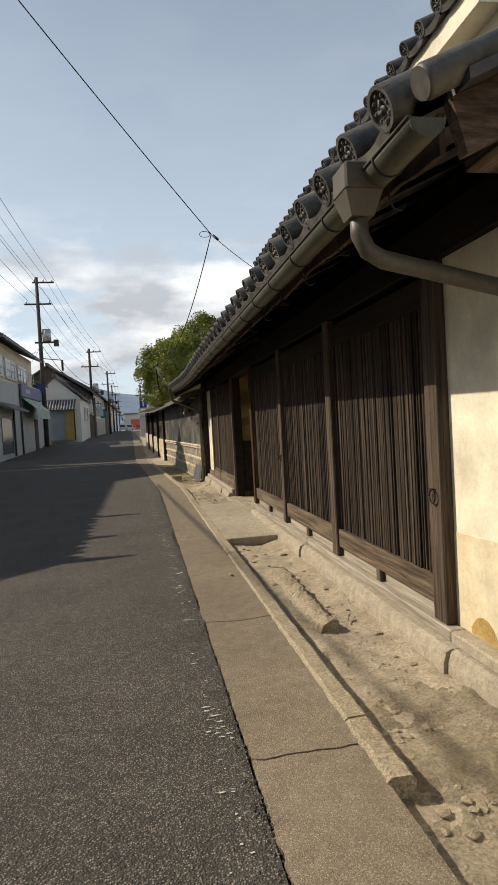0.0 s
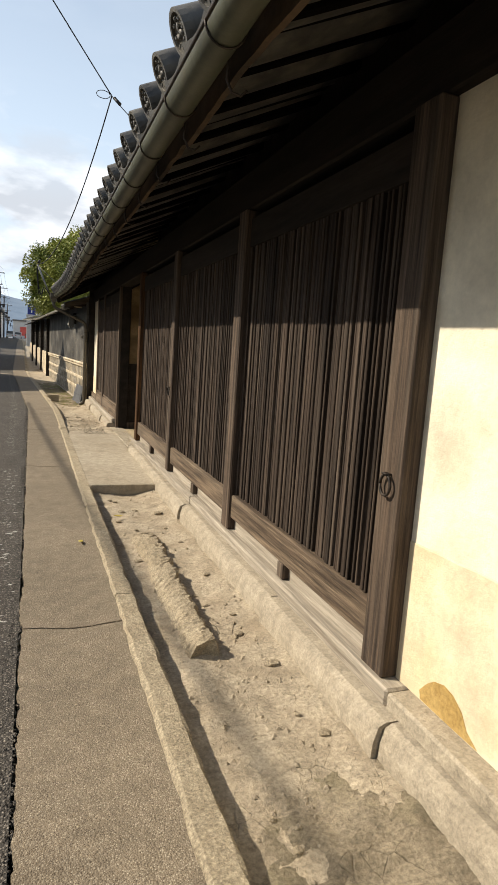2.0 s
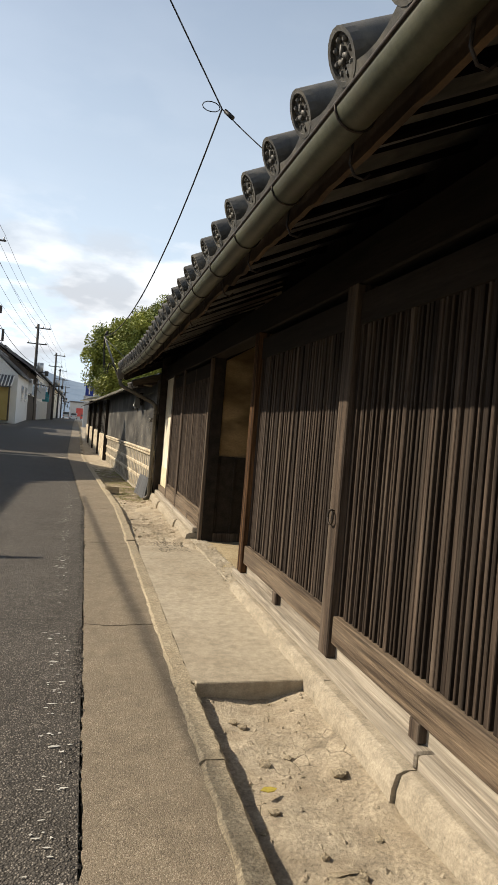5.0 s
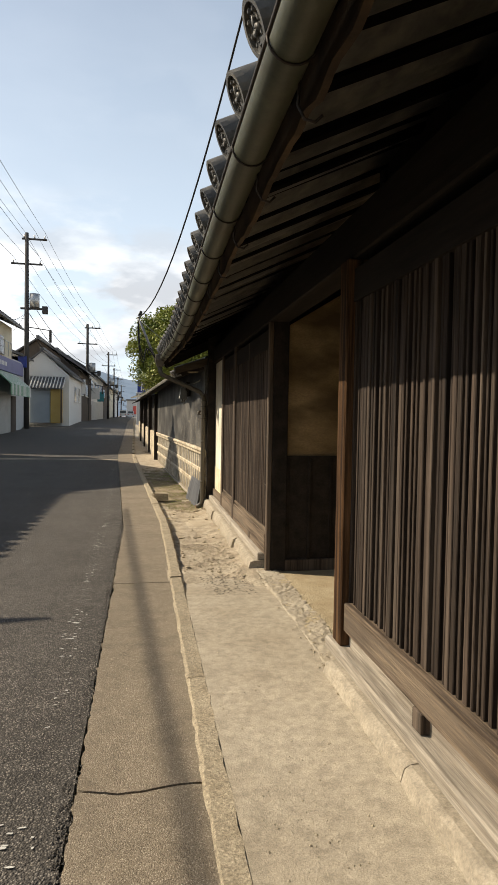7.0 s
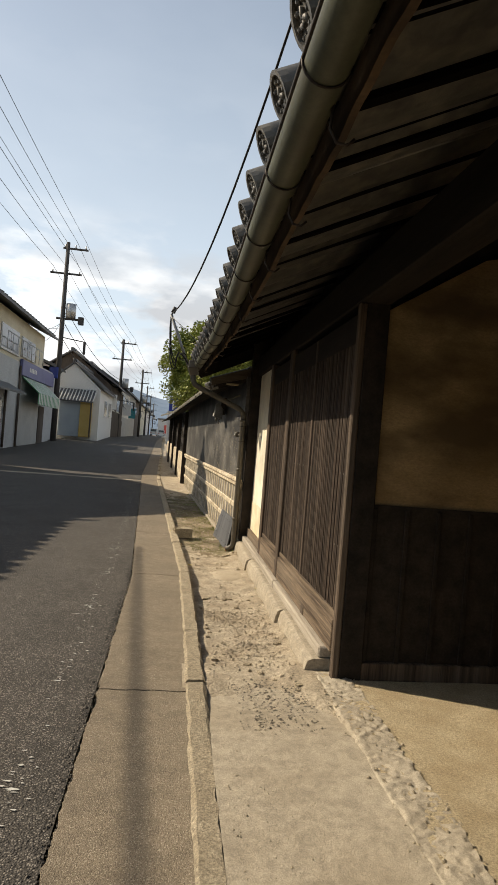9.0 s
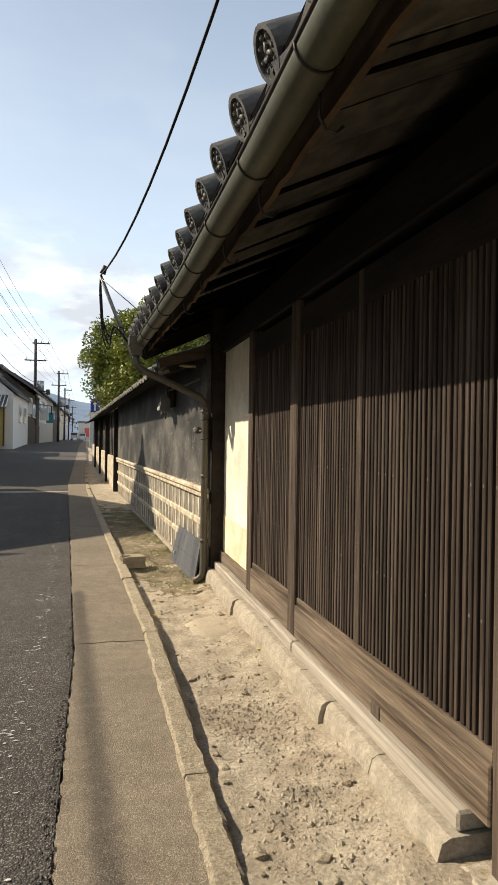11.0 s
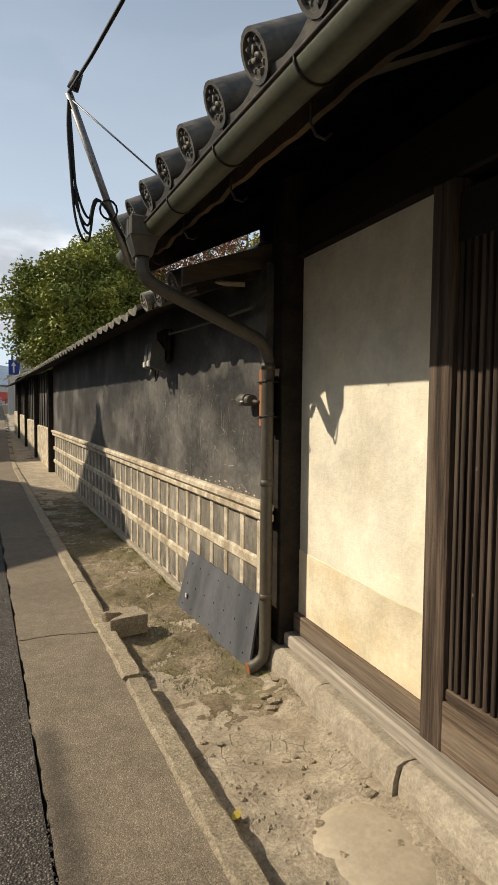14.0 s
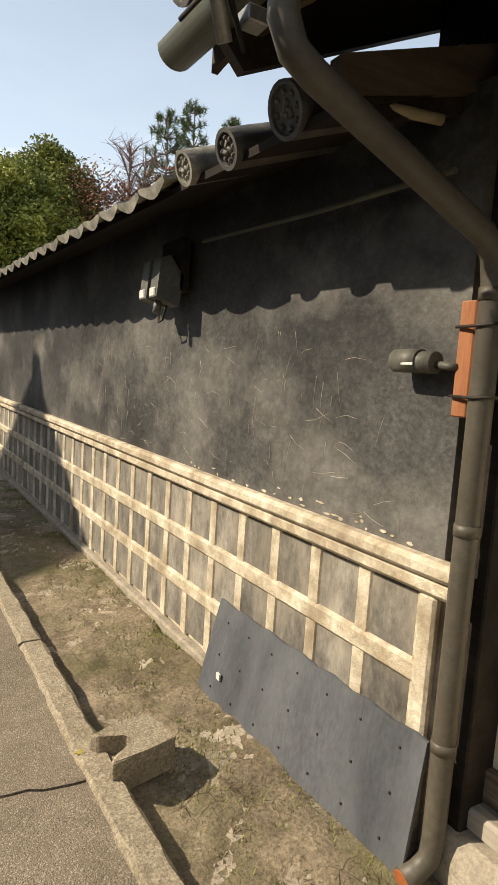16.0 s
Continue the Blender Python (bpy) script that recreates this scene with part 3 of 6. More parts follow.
# fallen patch of plaster near the first post
bm = bmesh.new()
pts = [(3.71, 0.183), (3.86, 0.181), (4.02, 0.183), (4.03, 0.215), (3.99, 0.262), (3.955, 0.29), (3.90, 0.306), (3.85, 0.297), (3.80, 0.265), (3.765, 0.215)]
prism(bm, pts, "x", 2.5295, 2.54)
setting("bare_plaster_patch", bm, M["plaster_patch"], "bare ochre clay where the plaster fell off")

# header and inner walls
setting("header_beam", block(2.49, 2.68, 0.4, 17.1, 2.36, 2.62, 0.01), M["dark"], "smoke-dark header beam under the eaves")
setting("wall_back", block(2.68, 2.80, 0.4, 10.30, 0.0, 3.2), M["back"])
setting("wall_back", block(2.68, 2.80, 12.64, 17.04, 0.0, 3.2), M["back"])
setting("wall_gable_far", block(2.62, 6.0, 17.05, 17.17, 0.0, 3.1), M["dark"])
# entrance recess
setting("entrance_boards", block(2.60, 4.4, 12.53, 12.62, 0.13, 1.12), M["dark"], "black-brown boarding in the entrance")
for k in range(8):
    part_x = 2.68 + k * 0.21
    setting("entrance_batten", block(part_x, part_x + 0.03, 12.515, 12.53, 0.13, 1.10, 0.004), M["dark"])
setting("entrance_threshold", block(2.60, 4.4, 12.50, 12.62, 0.03, 0.14, 0.006), M["post"], "timber ground beam of the entrance")
bm = prism(bmesh.new(), [(2.66, 1.12), (4.4, 1.12), (4.4, 3.0), (3.3, 2.72), (2.66, 2.32)], "y", 12.545, 12.62)
setting("entrance_plaster", bm, mat("brown_clay_plaster", (0.19, 0.130, 0.062), (0.36, 0.26, 0.135), 1.2, 40, 0.9, 0.3, stretch=(1.0, 0.5, 2.2), stain=(0.085, 0.058, 0.03), stain_scale=1.5, stain_amount=0.9), "brown clay plaster in the entrance")
setting("wall_entrance_side", block(2.66, 4.5, 10.25, 10.32, 0.0, 3.2), M["dark"])
setting("wall_entrance_over", block(2.62, 4.5, 12.60, 12.68, 1.0, 3.7), M["dark"])
setting("wall_entrance_back", block(4.4, 4.5, 10.3, 12.62, 0.0, 3.4), M["dark"])

# ---- eaves ----
SLOPE = math.tan(radians(25))


def roof_z(x):
    return 2.475 + (x - 1.66) * SLOPE


# barge board at the roof's end, and the boarded stub that closes the corner behind it
setting("barge_board_eave", prism(bmesh.new(), [(1.66, roof_z(1.66) - 0.10), (1.73, roof_z(1.73) - 0.205), (4.6, roof_z(4.6) - 0.205), (4.6, roof_z(4.6) - 0.031), (1.66, roof_z(1.66) - 0.031)], "y", 17.48, 17.52), M["dark"], "smoke-dark barge board at the eave's end")
setting("wall_eave_end", block(2.44, 4.4, 17.40, 17.478, 2.33, 2.72), M["dark"], "dark boards closing the end of the eaves")
setting("ceiling_eaves", prism(bmesh.new(), [(1.70, roof_z(1.70) - 0.03), (4.6, roof_z(4.6) - 0.03), (4.6, roof_z(4.6)), (1.70, roof_z(1.70))], "y", 2.75, 17.75), M["eave_shade"], "boarding under the eaves with deep shade in its near-black colour")
eaves = tagged(new("eaves"), "rafters under the tiled eaves with deep shade in their near-black colour", "eaves", "", "structure")
rafter = to_mesh("rafter", prism(bmesh.new(), [(1.74, roof_z(1.74) - 0.075), (3.0, roof_z(3.0) - 0.075), (3.0, roof_z(3.0) - 0.031), (1.74, roof_z(1.74) - 0.031)], "y", -0.03, 0.03), M["eave_shade"])
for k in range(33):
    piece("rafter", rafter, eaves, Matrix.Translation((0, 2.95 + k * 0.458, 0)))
def lerp_line(y, line):
    for (a, va), (b, vb) in zip(line, line[1:]):
        if y <= b:
            return va + (vb - va) * max(0.0, y - a) / (b - a)
    return line[-1][1]


def eave_dx(y):
    """The old eave wanders in and out a little, and flares at its far end."""
    return lerp_line(y, ((2, -0.04), (4, -0.03), (6.5, 0.0), (9, 0.012), (11, 0.028), (12.8, 0.045), (14.6, 0.038), (15.8, 0.0), (17.9, -0.05)))


def eave_dz(y):
    """The eave sags between its ends."""
    return lerp_line(y, ((2, -0.05), (4, -0.045), (6.5, -0.02), (9, -0.015), (12.8, -0.03), (14.2, -0.02), (15.6, 0.0), (17.9, 0.04)))


bm = bmesh.new()
rows = []
for k in range(301):
    y0 = 2.75 + k * 0.05
    z0 = 2.375 + 0.035 * nz(0, y0, 1.7) + 0.022 * nz(0, y0, 7) + eave_dz(y0)
    x0 = 1.800 + eave_dx(y0)
    rows.append([bm.verts.new(p) for p in ((x0, y0, z0), (x0 + 0.022, y0, z0), (x0 + 0.022, y0, 2.50 + eave_dz(y0)), (x0, y0, 2.50 + eave_dz(y0)))])
for p, q in zip(rows, rows[1:]):
    for k in range(4):
        bm.faces.new((p[k], p[(k + 1) % 4], q[(k + 1) % 4], q[k]))
bm.faces.new(rows[0])
bm.faces.new(rows[-1][::-1])
setting("eave_board", bm, mat("rotten_eave_board", (0.060, 0.040, 0.025), (0.13, 0.085, 0.048), 4, 50, 0.9, 0.6, stain=(0.022, 0.017, 0.013), stain_scale=2.5, stain_amount=0.95), "rotten brown eave board behind the gutter")

GX, GZ, GR = 1.70, 2.425, 0.062


def gutter(name, y0, y1, x, z, r, material, label):
    g = thing(name, (x, y0, z), label, "gutter")
    out = [(r * math.cos(math.pi + math.pi * k / 12), r * math.sin(math.pi + math.pi * k / 12)) for k in range(13)]
    inn = [((r - 0.005) * math.cos(2 * math.pi - math.pi * k / 12), (r - 0.005) * math.sin(2 * math.pi - math.pi * k / 12)) for k in range(13)]
    bm = bmesh.new()
    steps = 30
    rings = []
    for k in range(steps + 1):
        yy = (y1 - y0) * k / steps
        dx, dz = eave_dx(y0 + yy), eave_dz(y0 + yy)
        rings.append([bm.verts.new((u + dx, yy, v + dz)) for u, v in out + inn])
    for a, b in zip(rings, rings[1:]):
        for k in range(len(a)):
            bm.faces.new((a[k], a[(k + 1) % len(a)], b[(k + 1) % len(a)], b[k])).smooth = True
    bm.faces.new(rings[0])
    bm.faces.new(rings[-1][::-1])
    part("trough", bm, material, g)
    part("bead", tubed([(-r + eave_dx(y0 + k * 0.5), k * 0.5, eave_dz(y0 + k * 0.5)) for k in range(int((y1 - y0) / 0.5) + 1)], 0.007, 8), M["iron"], g)
    for yy in (0.004, y1 - y0 - 0.01):
        part("end_cap", prism(bmesh.new(), [(u + eave_dx(y0 + yy), v + eave_dz(y0 + yy)) for u, v in out], "y", yy, yy + 0.006), material, g)
    n = int((y1 - y0) / 0.62)
    band = [((r + 0.004) * math.cos(math.pi + math.pi * k / 10), (r + 0.004) * math.sin(math.pi + math.pi * k / 10)) for k in range(11)]
    bm = bmesh.new()
    tube(bm, [(u, 0, v) for u, v in band], 0.0035, 6)
    band_me = to_mesh("band", bm, M["iron"])
    hk = [(0.03, 0, 0.10), (0.02, 0, -0.02), (0.015, 0, -0.10), (0.035, 0, -0.135), (0.065, 0, -0.14), (0.085, 0, -0.12)]
    hook_me = to_mesh("hook", tubed(hk, 0.0045, 6), M["iron"])
    for k in range(n):
        yy = 0.3 + k * 0.62
        piece("band", band_me, g, Matrix.Translation((eave_dx(y0 + yy), yy, eave_dz(y0 + yy))))
        piece("hook", hook_me, g, Matrix.Translation((0.03 + eave_dx(y0 + yy), yy + 0.12, eave_dz(y0 + yy))))
    return g


gutter("eave_gutter", 2.63, 17.80, GX, GZ, GR, M["gutter"], "long half-round grey-brown eave gutter with iron hooks")


def rain_head(bm, x, y, z):
    box(bm, x - 0.075, x + 0.075, y - 0.075, y + 0.075, z - 0.03, z + 0.075, 0.008)
    lo = [bm.verts.new((x + sx * 0.045, y + sy * 0.045, z - 0.12)) for sx, sy in ((-1, -1), (1, -1), (1, 1), (-1, 1))]
    hi = [bm.verts.new((x + sx * 0.074, y + sy * 0.074, z - 0.029)) for sx, sy in ((-1, -1), (1, -1), (1, 1), (-1, 1))]
    for k in range(4):
        bm.faces.new((lo[k], lo[(k + 1) % 4], hi[(k + 1) % 4], hi[k]))
    bm.faces.new(lo)
    return bm


def downpipe(y, wall_y, wall_x, foot, label, elbow, knee):
    gx, gz = GX - 0.06 + eave_dx(y), GZ + eave_dz(y)
    d = thing("downpipe", (gx, y, 0), label, "drainpipe", "drainpipes of the house")
    part("rain_head", rain_head(bmesh.new(), 0, 0, gz - 0.04), M["pipe"], d, "square tapered rain head")
    pts = [(0, 0, gz - 0.14), (0, 0, gz - 0.22), (0.03, 0.0, gz - 0.28), (0.09, 0.0, gz - 0.315)]
    ex, ey = wall_x - gx, wall_y - y
    pts += [(ex - 0.06, ey, knee + 0.05), (ex - 0.015, ey, knee), (ex, ey, knee - 0.07), (ex, ey, foot + 0.12)]
    if elbow:
        pts += [(ex - 0.01, ey, foot + 0.06), (ex - 0.05, ey + 0.01, foot + 0.02), (ex - 0.10, ey + 0.015, foot + 0.005)]
    else:
        pts += [(ex, ey, foot)]
    part("pipe", tubed(pts, 0.036, 14), M["pipe"], d)
    for z in (1.72, 1.05, 0.38):
        part("collar", tubed([(ex, ey, z), (ex, ey, z + 0.035)], 0.039, 14), M["pipe"], d)
    if elbow:
        part("outlet", tubed([(ex - 0.1, ey + 0.015, foot + 0.005), (ex - 0.104, ey + 0.015, foot + 0.004)], 0.033, 12), mat("rust_orange_inside", (0.35, 0.10, 0.03), (0.45, 0.16, 0.05), 9, 40), d, "rust-orange pipe mouth")
    return d


downpipe(3.10, 3.22, 2.44, -0.03, "brown-grey round drainpipe with a square rain head", True, 1.90)
downpipe(17.08, 17.066, 2.33, -0.03, "tall brown-grey drainpipe with bands and open foot", True, 1.84)


# ---- roof tiles ----
def round_tile(r, length, seed=0):
    """A barrel tile with a moulded round face at its low end: face at x = 0, running to +x."""
    bm = bmesh.new()
    seg = 20
    th = [math.pi * 2 * k / seg for k in range(seg)]
    rings = []
    for x, rr in ((0.012, r - 0.020), (0.012, r - 0.016), (0.0, r - 0.014), (0.0, r), (0.03, r), (length, r * 0.94)):
        rings.append([bm.verts.new((x, rr * math.cos(a), rr * math.sin(a))) for a in th])
    bm.faces.new(rings[0])
    for a, b in zip(rings, rings[1:]):
        for k in range(seg):
            bm.faces.new((a[k], a[(k + 1) % seg], b[(k + 1) % seg], b[k])).smooth = b is rings[-1]
    # moulded beads on the face
    for k in range(8):
        a = 2 * math.pi * k / 8
        c = (0.010, (r - 0.032) * math.cos(a), (r - 0.032) * math.sin(a))
        bmesh.ops.create_icosphere(bm, subdivisions=1, radius=0.011, matrix=Matrix.Translation(c))
    for k in range(3):
        a = 2 * math.pi * k / 3 + 0.4
        pts = [(0.010, 0.028 * s * math.cos(a + 1.6 * s), 0.028 * s * math.sin(a + 1.6 * s)) for s in (0.1, 0.5, 1.0)]
        tube(bm, pts, 0.009, 6)
    return bm


def pan_tile(w, length, lip=True):
    """A shallow concave tile, its hanging lip at x = 0."""
    bm = bmesh.new()
    n = 6
    top, bot = [], []
    for x in (0.0, length):
        top.append([bm.verts.new((x, w * (k / n - 0.5), 0.10 * w * (2 * k / n - 1) ** 2)) for k in range(n + 1)])
        bot.append([bm.verts.new((x, w * (k / n - 0.5), 0.10 * w * (2 * k / n - 1) ** 2 - (0.05 if x == 0 and lip else 0.02))) for k in range(n + 1)])
    for k in range(n):
        bm.faces.new((top[0][k], top[0][k + 1], top[1][k + 1], top[1][k])).smooth = True
        bm.faces.new((bot[0][k], bot[1][k], bot[1][k + 1], bot[0][k + 1]))
        bm.faces.new((top[0][k], bot[0][k], bot[0][k + 1], top[0][k + 1]))
    return bm


def tiled_roof(name, y0, y1, x_eave, z_eave, x_top, slope_deg, r, pitch, material, label, wander=False):
    roof = tagged(new(name), label, "roof", "", "structure")
    tilt = Matrix.Rotation(radians(-slope_deg), 4, "Y")
    run = (x_top - x_eave) / math.cos(radians(slope_deg))
    face = to_mesh("round_tile", round_tile(r, 0.45), material)
    pan = to_mesh("pan_tile", pan_tile(pitch * 0.95, run), material)
    ridge = to_mesh("barrel_row", tubed([(0.42, 0, 0), (run, 0, 0)], r * 0.95, 12), material)
    n = round((y1 - y0) / pitch)
    for k in range(n + 1):
        y = y0 + k * (y1 - y0) / n
        dx, dz = (eave_dx(y), eave_dz(y)) if wander else (0.0, 0.0)
        at = Matrix.Translation((x_eave + dx, y, z_eave + dz + 0.004 * math.sin(k * 2.7))) @ tilt
        piece("round_tile", face, roof, at)
        piece("barrel_row", ridge, roof, at)
        if k < n:
            piece("pan_tile", pan, roof, Matrix.Translation((x_eave + dx + 0.03, y + (y1 - y0) / n / 2, z_eave + dz - 0.055)) @ tilt)
    return roof


tiled_roof("roof_lower", 2.8296, 17.647, 1.63, 2.545, 4.6, 25, 0.076, 0.3446, M["tile"], "grey barrel-tiled lower roof with moulded round faces", True)
# verge at the near end: a barrel row set back from the gutter over a grained barge board
verge = tagged(new("verge"), "dark barrel tiles along the near edge of the lower roof", "roof", "", "structure")
VERGE_TILT = Matrix.Rotation(radians(-25), 4, "Y")
for k in range(9):
    piece("verge_tile", to_mesh("verge_tile", tubed([(0.0, 0, 0), (0.02, 0, 0), (0.40, 0, 0)], [0.052, 0.058, 0.050], 14), M["tile"]) if k == 0 else verge.children[0].data,
          verge, Matrix.Translation((1.66 + k * 0.335, 2.665, roof_z(1.66 + k * 0.335) + 0.02)) @ VERGE_TILT)
part("flat_tiles", prism(bmesh.new(), [(1.80, roof_z(1.80) - 0.055), (4.6, roof_z(4.6) - 0.055), (4.6, roof_z(4.6) - 0.015), (1.80, roof_z(1.80) - 0.015)], "y", 2.61, 2.77), M["tile"], verge)
setting("barge_board", prism(bmesh.new(), [(1.83, roof_z(1.83) - 0.26), (4.6, roof_z(4.6) - 0.26), (4.6, roof_z(4.6) - 0.058), (1.78, roof_z(1.78) - 0.058)], "y", 2.69, 2.745), mat("grained_barge_wood", (0.055, 0.034, 0.022), (0.17, 0.115, 0.08), 16, 70, 0.85, 1.0, stretch=(0.25, 1, 1.4), stain=(0.24, 0.19, 0.14), stain_scale=5, stain_amount=0.5, dist=0.008, depth=0.5), "weathered timber barge board with raised grain")
setting("eave_purlin", block(2.0, 2.16, 2.75, 3.0, 2.36, 2.50, 0.006), M["rail"], "weathered end of an eave purlin")

# upper storey
setting("wall_upper", block(3.62, 3.80, 5.10, 13.3, 3.0, 4.52), M["plaster"], "cream plaster upper storey wall")
setting("wall_upper_gable", prism(bmesh.new(), [(3.82, 3.0), (6.6, 3.0), (6.6, 5.9), (3.82, 4.72)], "y", 5.10, 5.28), M["plaster"], "cream plaster gable of the upper storey")
setting("soffit_upper", prism(bmesh.new(), [(3.40, 4.50), (3.82, 4.523), (3.82, 4.80), (3.40, 4.70)], "y", 5.06, 13.3), M["plaster"], "white plastered box eave of the upper roof")
upper_roof = tiled_roof("roof_upper", 5.20, 13.4, 3.30, 4.775, 6.6, 25, 0.070, 0.30, M["tile"], "grey barrel-tiled upper roof")

# ---- the fence wall past the house ----
FENCE_K = -0.050


def fx(y):
    """Front face of the fence wall."""
    return 2.36 + FENCE_K * (y - 17.1)


FENCE_TURN = Matrix.Rotation(math.atan(-FENCE_K), 4, "Z")


def fence_place(y, z=0.0, off=0.0):
    return Matrix.Translation((fx(y) + off, y, z)) @ FENCE_TURN


def along(name, y0, y1, dx0, dx1, z0, z1, material, label="", bevel=0.0):
    ob = setting(name, block(dx0, dx1, 0, (y1 - y0) / math.cos(math.atan(FENCE_K)), z0, z1, bevel), material, label)
    ob.matrix_basis = fence_place(y0)
    return ob


FP = [27.9, 31.4, 35.0, 38.6]
along("wall_fence_black", 17.16, FP[0], 0.0, 0.22, 0.90, 2.35, M["black_wall"], "scratched black plaster garden wall")
along("wall_fence_backing", 17.16, FP[0], 0.024, 0.22, -0.15, 0.90, M["namako"], "pale lime plaster of the tiled dado")
along("wall_fence_moulding", 17.06, FP[0], -0.030, 0.02, 0.825, 0.885, M["namako"], "pale lime moulding over the tiled dado", 0.014)
along("wall_fence_moulding", 17.06, FP[0], -0.052, 0.02, 0.885, 0.945, M["namako"], "pale lime moulding over the tiled dado", 0.016)
along("wall_fence_base", 17.16, FP[0], -0.045, 0.02, -0.15, -0.005, M["foundation"], "low mossy stone base of the garden wall", 0.012)
dado = tagged(new("tiled_dado"), "grey square wall tiles in raised lime joints", "dado", "", "structure")
tile_me = [to_mesh("wall_tile", block(0, 0.02, 0, w, 0, 0.245, 0.004), M["walltile"]) for w in (0.232,)]
vbar = bmesh.new()
prism(vbar, [(-0.039, -0.012), (-0.029, -0.027), (0.029, -0.027), (0.039, -0.012), (0.039, 0.02), (-0.039, 0.02)], "z", 0, 0.262)
for v in vbar.verts:
    v.co.x, v.co.y = v.co.y + 0.024, v.co.x
vbar_me = to_mesh("lime_joint", vbar, M["namako"])
n_cols = 38
for k in range(n_cols):
    y = 17.22 + k * 0.279
    for r, z in enumerate((0.565, 0.285, 0.005)):
        piece("wall_tile", tile_me[0], dado, fence_place(y + 0.024, z, 0.012))
        piece("lime_joint", vbar_me, dado, fence_place(y, z - 0.01, 0.006))
hb = bmesh.new()
prism(hb, [(0.03, -0.043), (0.010, -0.038), (0.000, -0.027), (0.000, 0.027), (0.010, 0.038), (0.03, 0.043)], "y", 0, 10.7)
hb_me = to_mesh("lime_joint_rail", hb, M["namako"])
for z in (0.548, 0.268):
    piece("lime_joint_rail", hb_me, dado, fence_place(17.18, z, -0.006))

along("wall_fence_stile", 17.165, 17.235, -0.016, 0.022, -0.02, 0.824, M["namako"], "pale lime end stile of the dado", 0.010)
# farther bays of the garden wall: posts, dark panels, pale dado
for i, y in enumerate(FP):
    along("fence_post", y, y + 0.16, -0.10, 0.1, -0.1 + rise(y), 2.25 + rise(y), M["dark"], "dark timber post of the garden wall")
    along("wall_fence_panel", y + 0.16, y + 3.5, 0.02, 0.2, 0.95 + rise(y), 2.3 + rise(y), M["black_wall"], "dark boarded garden wall")
    along("wall_fence_dado", y + 0.16, y + 3.5, -0.03, 0.2, -0.2 + rise(y), 0.95 + rise(y), M["namako"], "pale plaster dado of the garden wall", 0.02)
    for k in range(5):
        along("fence_batten", y + 0.7 + k * 0.6, y + 0.74 + k * 0.6, 0.0, 0.02, 0.96 + rise(y), 2.2 + rise(y), M["dark"])

# fence roof: scalloped eave tiles
froof = tagged(new("roof_fence"), "low roof of pale lichened tiles on the garden wall", "roof", "", "structure")
FS = 20


def scallop_tile(w, length):
    """A curved tile whose hanging rim shows as a scallop; rim at x = 0, running up to +x."""
    bm = bmesh.new()
    n = 8
    rows = []
    for x, drop in ((0.0, 1), (0.012, 0), (length, 0)):
        top, bot = [], []
        for k in range(n + 1):
            u = k / n
            bow = 0.012 * math.cos(math.pi * (2 * u - 1)) * 0.5
            top.append(bm.verts.new((x, w * (u - 0.5), -bow)))
            bot.append(bm.verts.new((x, w * (u - 0.5), -bow - (0.022 + 0.030 * math.sin(math.pi * u) if drop else 0.018))))
        rows.append((top, bot))
    for (t0, b0), (t1, b1) in zip(rows, rows[1:]):
        for k in range(n):
            bm.faces.new((t0[k], t0[k + 1], t1[k + 1], t1[k])).smooth = True
            bm.faces.new((b0[k], b1[k], b1[k + 1], b0[k + 1]))
    t, b = rows[0]
    for k in range(n):
        bm.faces.new((t[k], b[k], b[k + 1], t[k + 1]))
    for s in (0, n):
        bm.faces.new([r[0][s] for r in rows] + [r[1][s] for r in rows[::-1]])
    return bm


sc_me = to_mesh("scallop_tile", scallop_tile(0.262, 0.62), M["tile_old"])
FTILT = Matrix.Rotation(radians(-FS), 4, "Y")
y = 18.42
while y < 42:
    piece("scallop_tile", sc_me, froof, fence_place(y, 2.225 + rise(y) + 0.006 * math.sin(y * 9), -0.49) @ FTILT)
    y += 0.265
along("fence_ridge", 17.3, FP[0], 0.02, 0.22, 2.40, 2.52, M["tile"], "grey ridge of the garden wall roof", 0.03)
ob = setting("ceiling_fence_eave", prism(bmesh.new(), [(-0.42, 2.185), (0.02, 2.345), (0.02, 2.375), (-0.42, 2.215)], "y", 0, 24.5), M["dark"], "black boarding under the garden wall eave")
ob.matrix_basis = fence_place(17.25)
# verge tiles at the near end of the fence roof
for k, (yy, r, off, zz) in enumerate(((18.15, 0.066, -0.47, 2.235), (17.84, 0.068, -0.46, 2.225), (17.5, 0.082, -0.46, 2.245))):
    piece("round_tile", to_mesh("round_tile", round_tile(r, 0.62), M["tile_old"] if k < 1 else M["tile"]), froof, fence_place(yy, zz, off) @ FTILT)
ob = setting("barge_board_fence", prism(bmesh.new(), [(-0.46, 2.19), (0.35, 2.42), (0.35, 2.57), (-0.46, 2.29)], "y", 0.0, 0.05), mat("pale_brown_board", (0.055, 0.042, 0.029), (0.10, 0.078, 0.054), 16, 60, 0.8, 0.7, stretch=(0.1, 1, 1)), "brown barge board at the fence roof's end")
ob.matrix_basis = Matrix.Translation((2.33, 17.22, 0))
setting("barge_board_lower", block(-0.0, 0.42, 0, 0.04, 0, 0.05, 0.004), M["dark"]).matrix_basis = pose(1.98, 17.26, 2.16, 0, -18, 0)

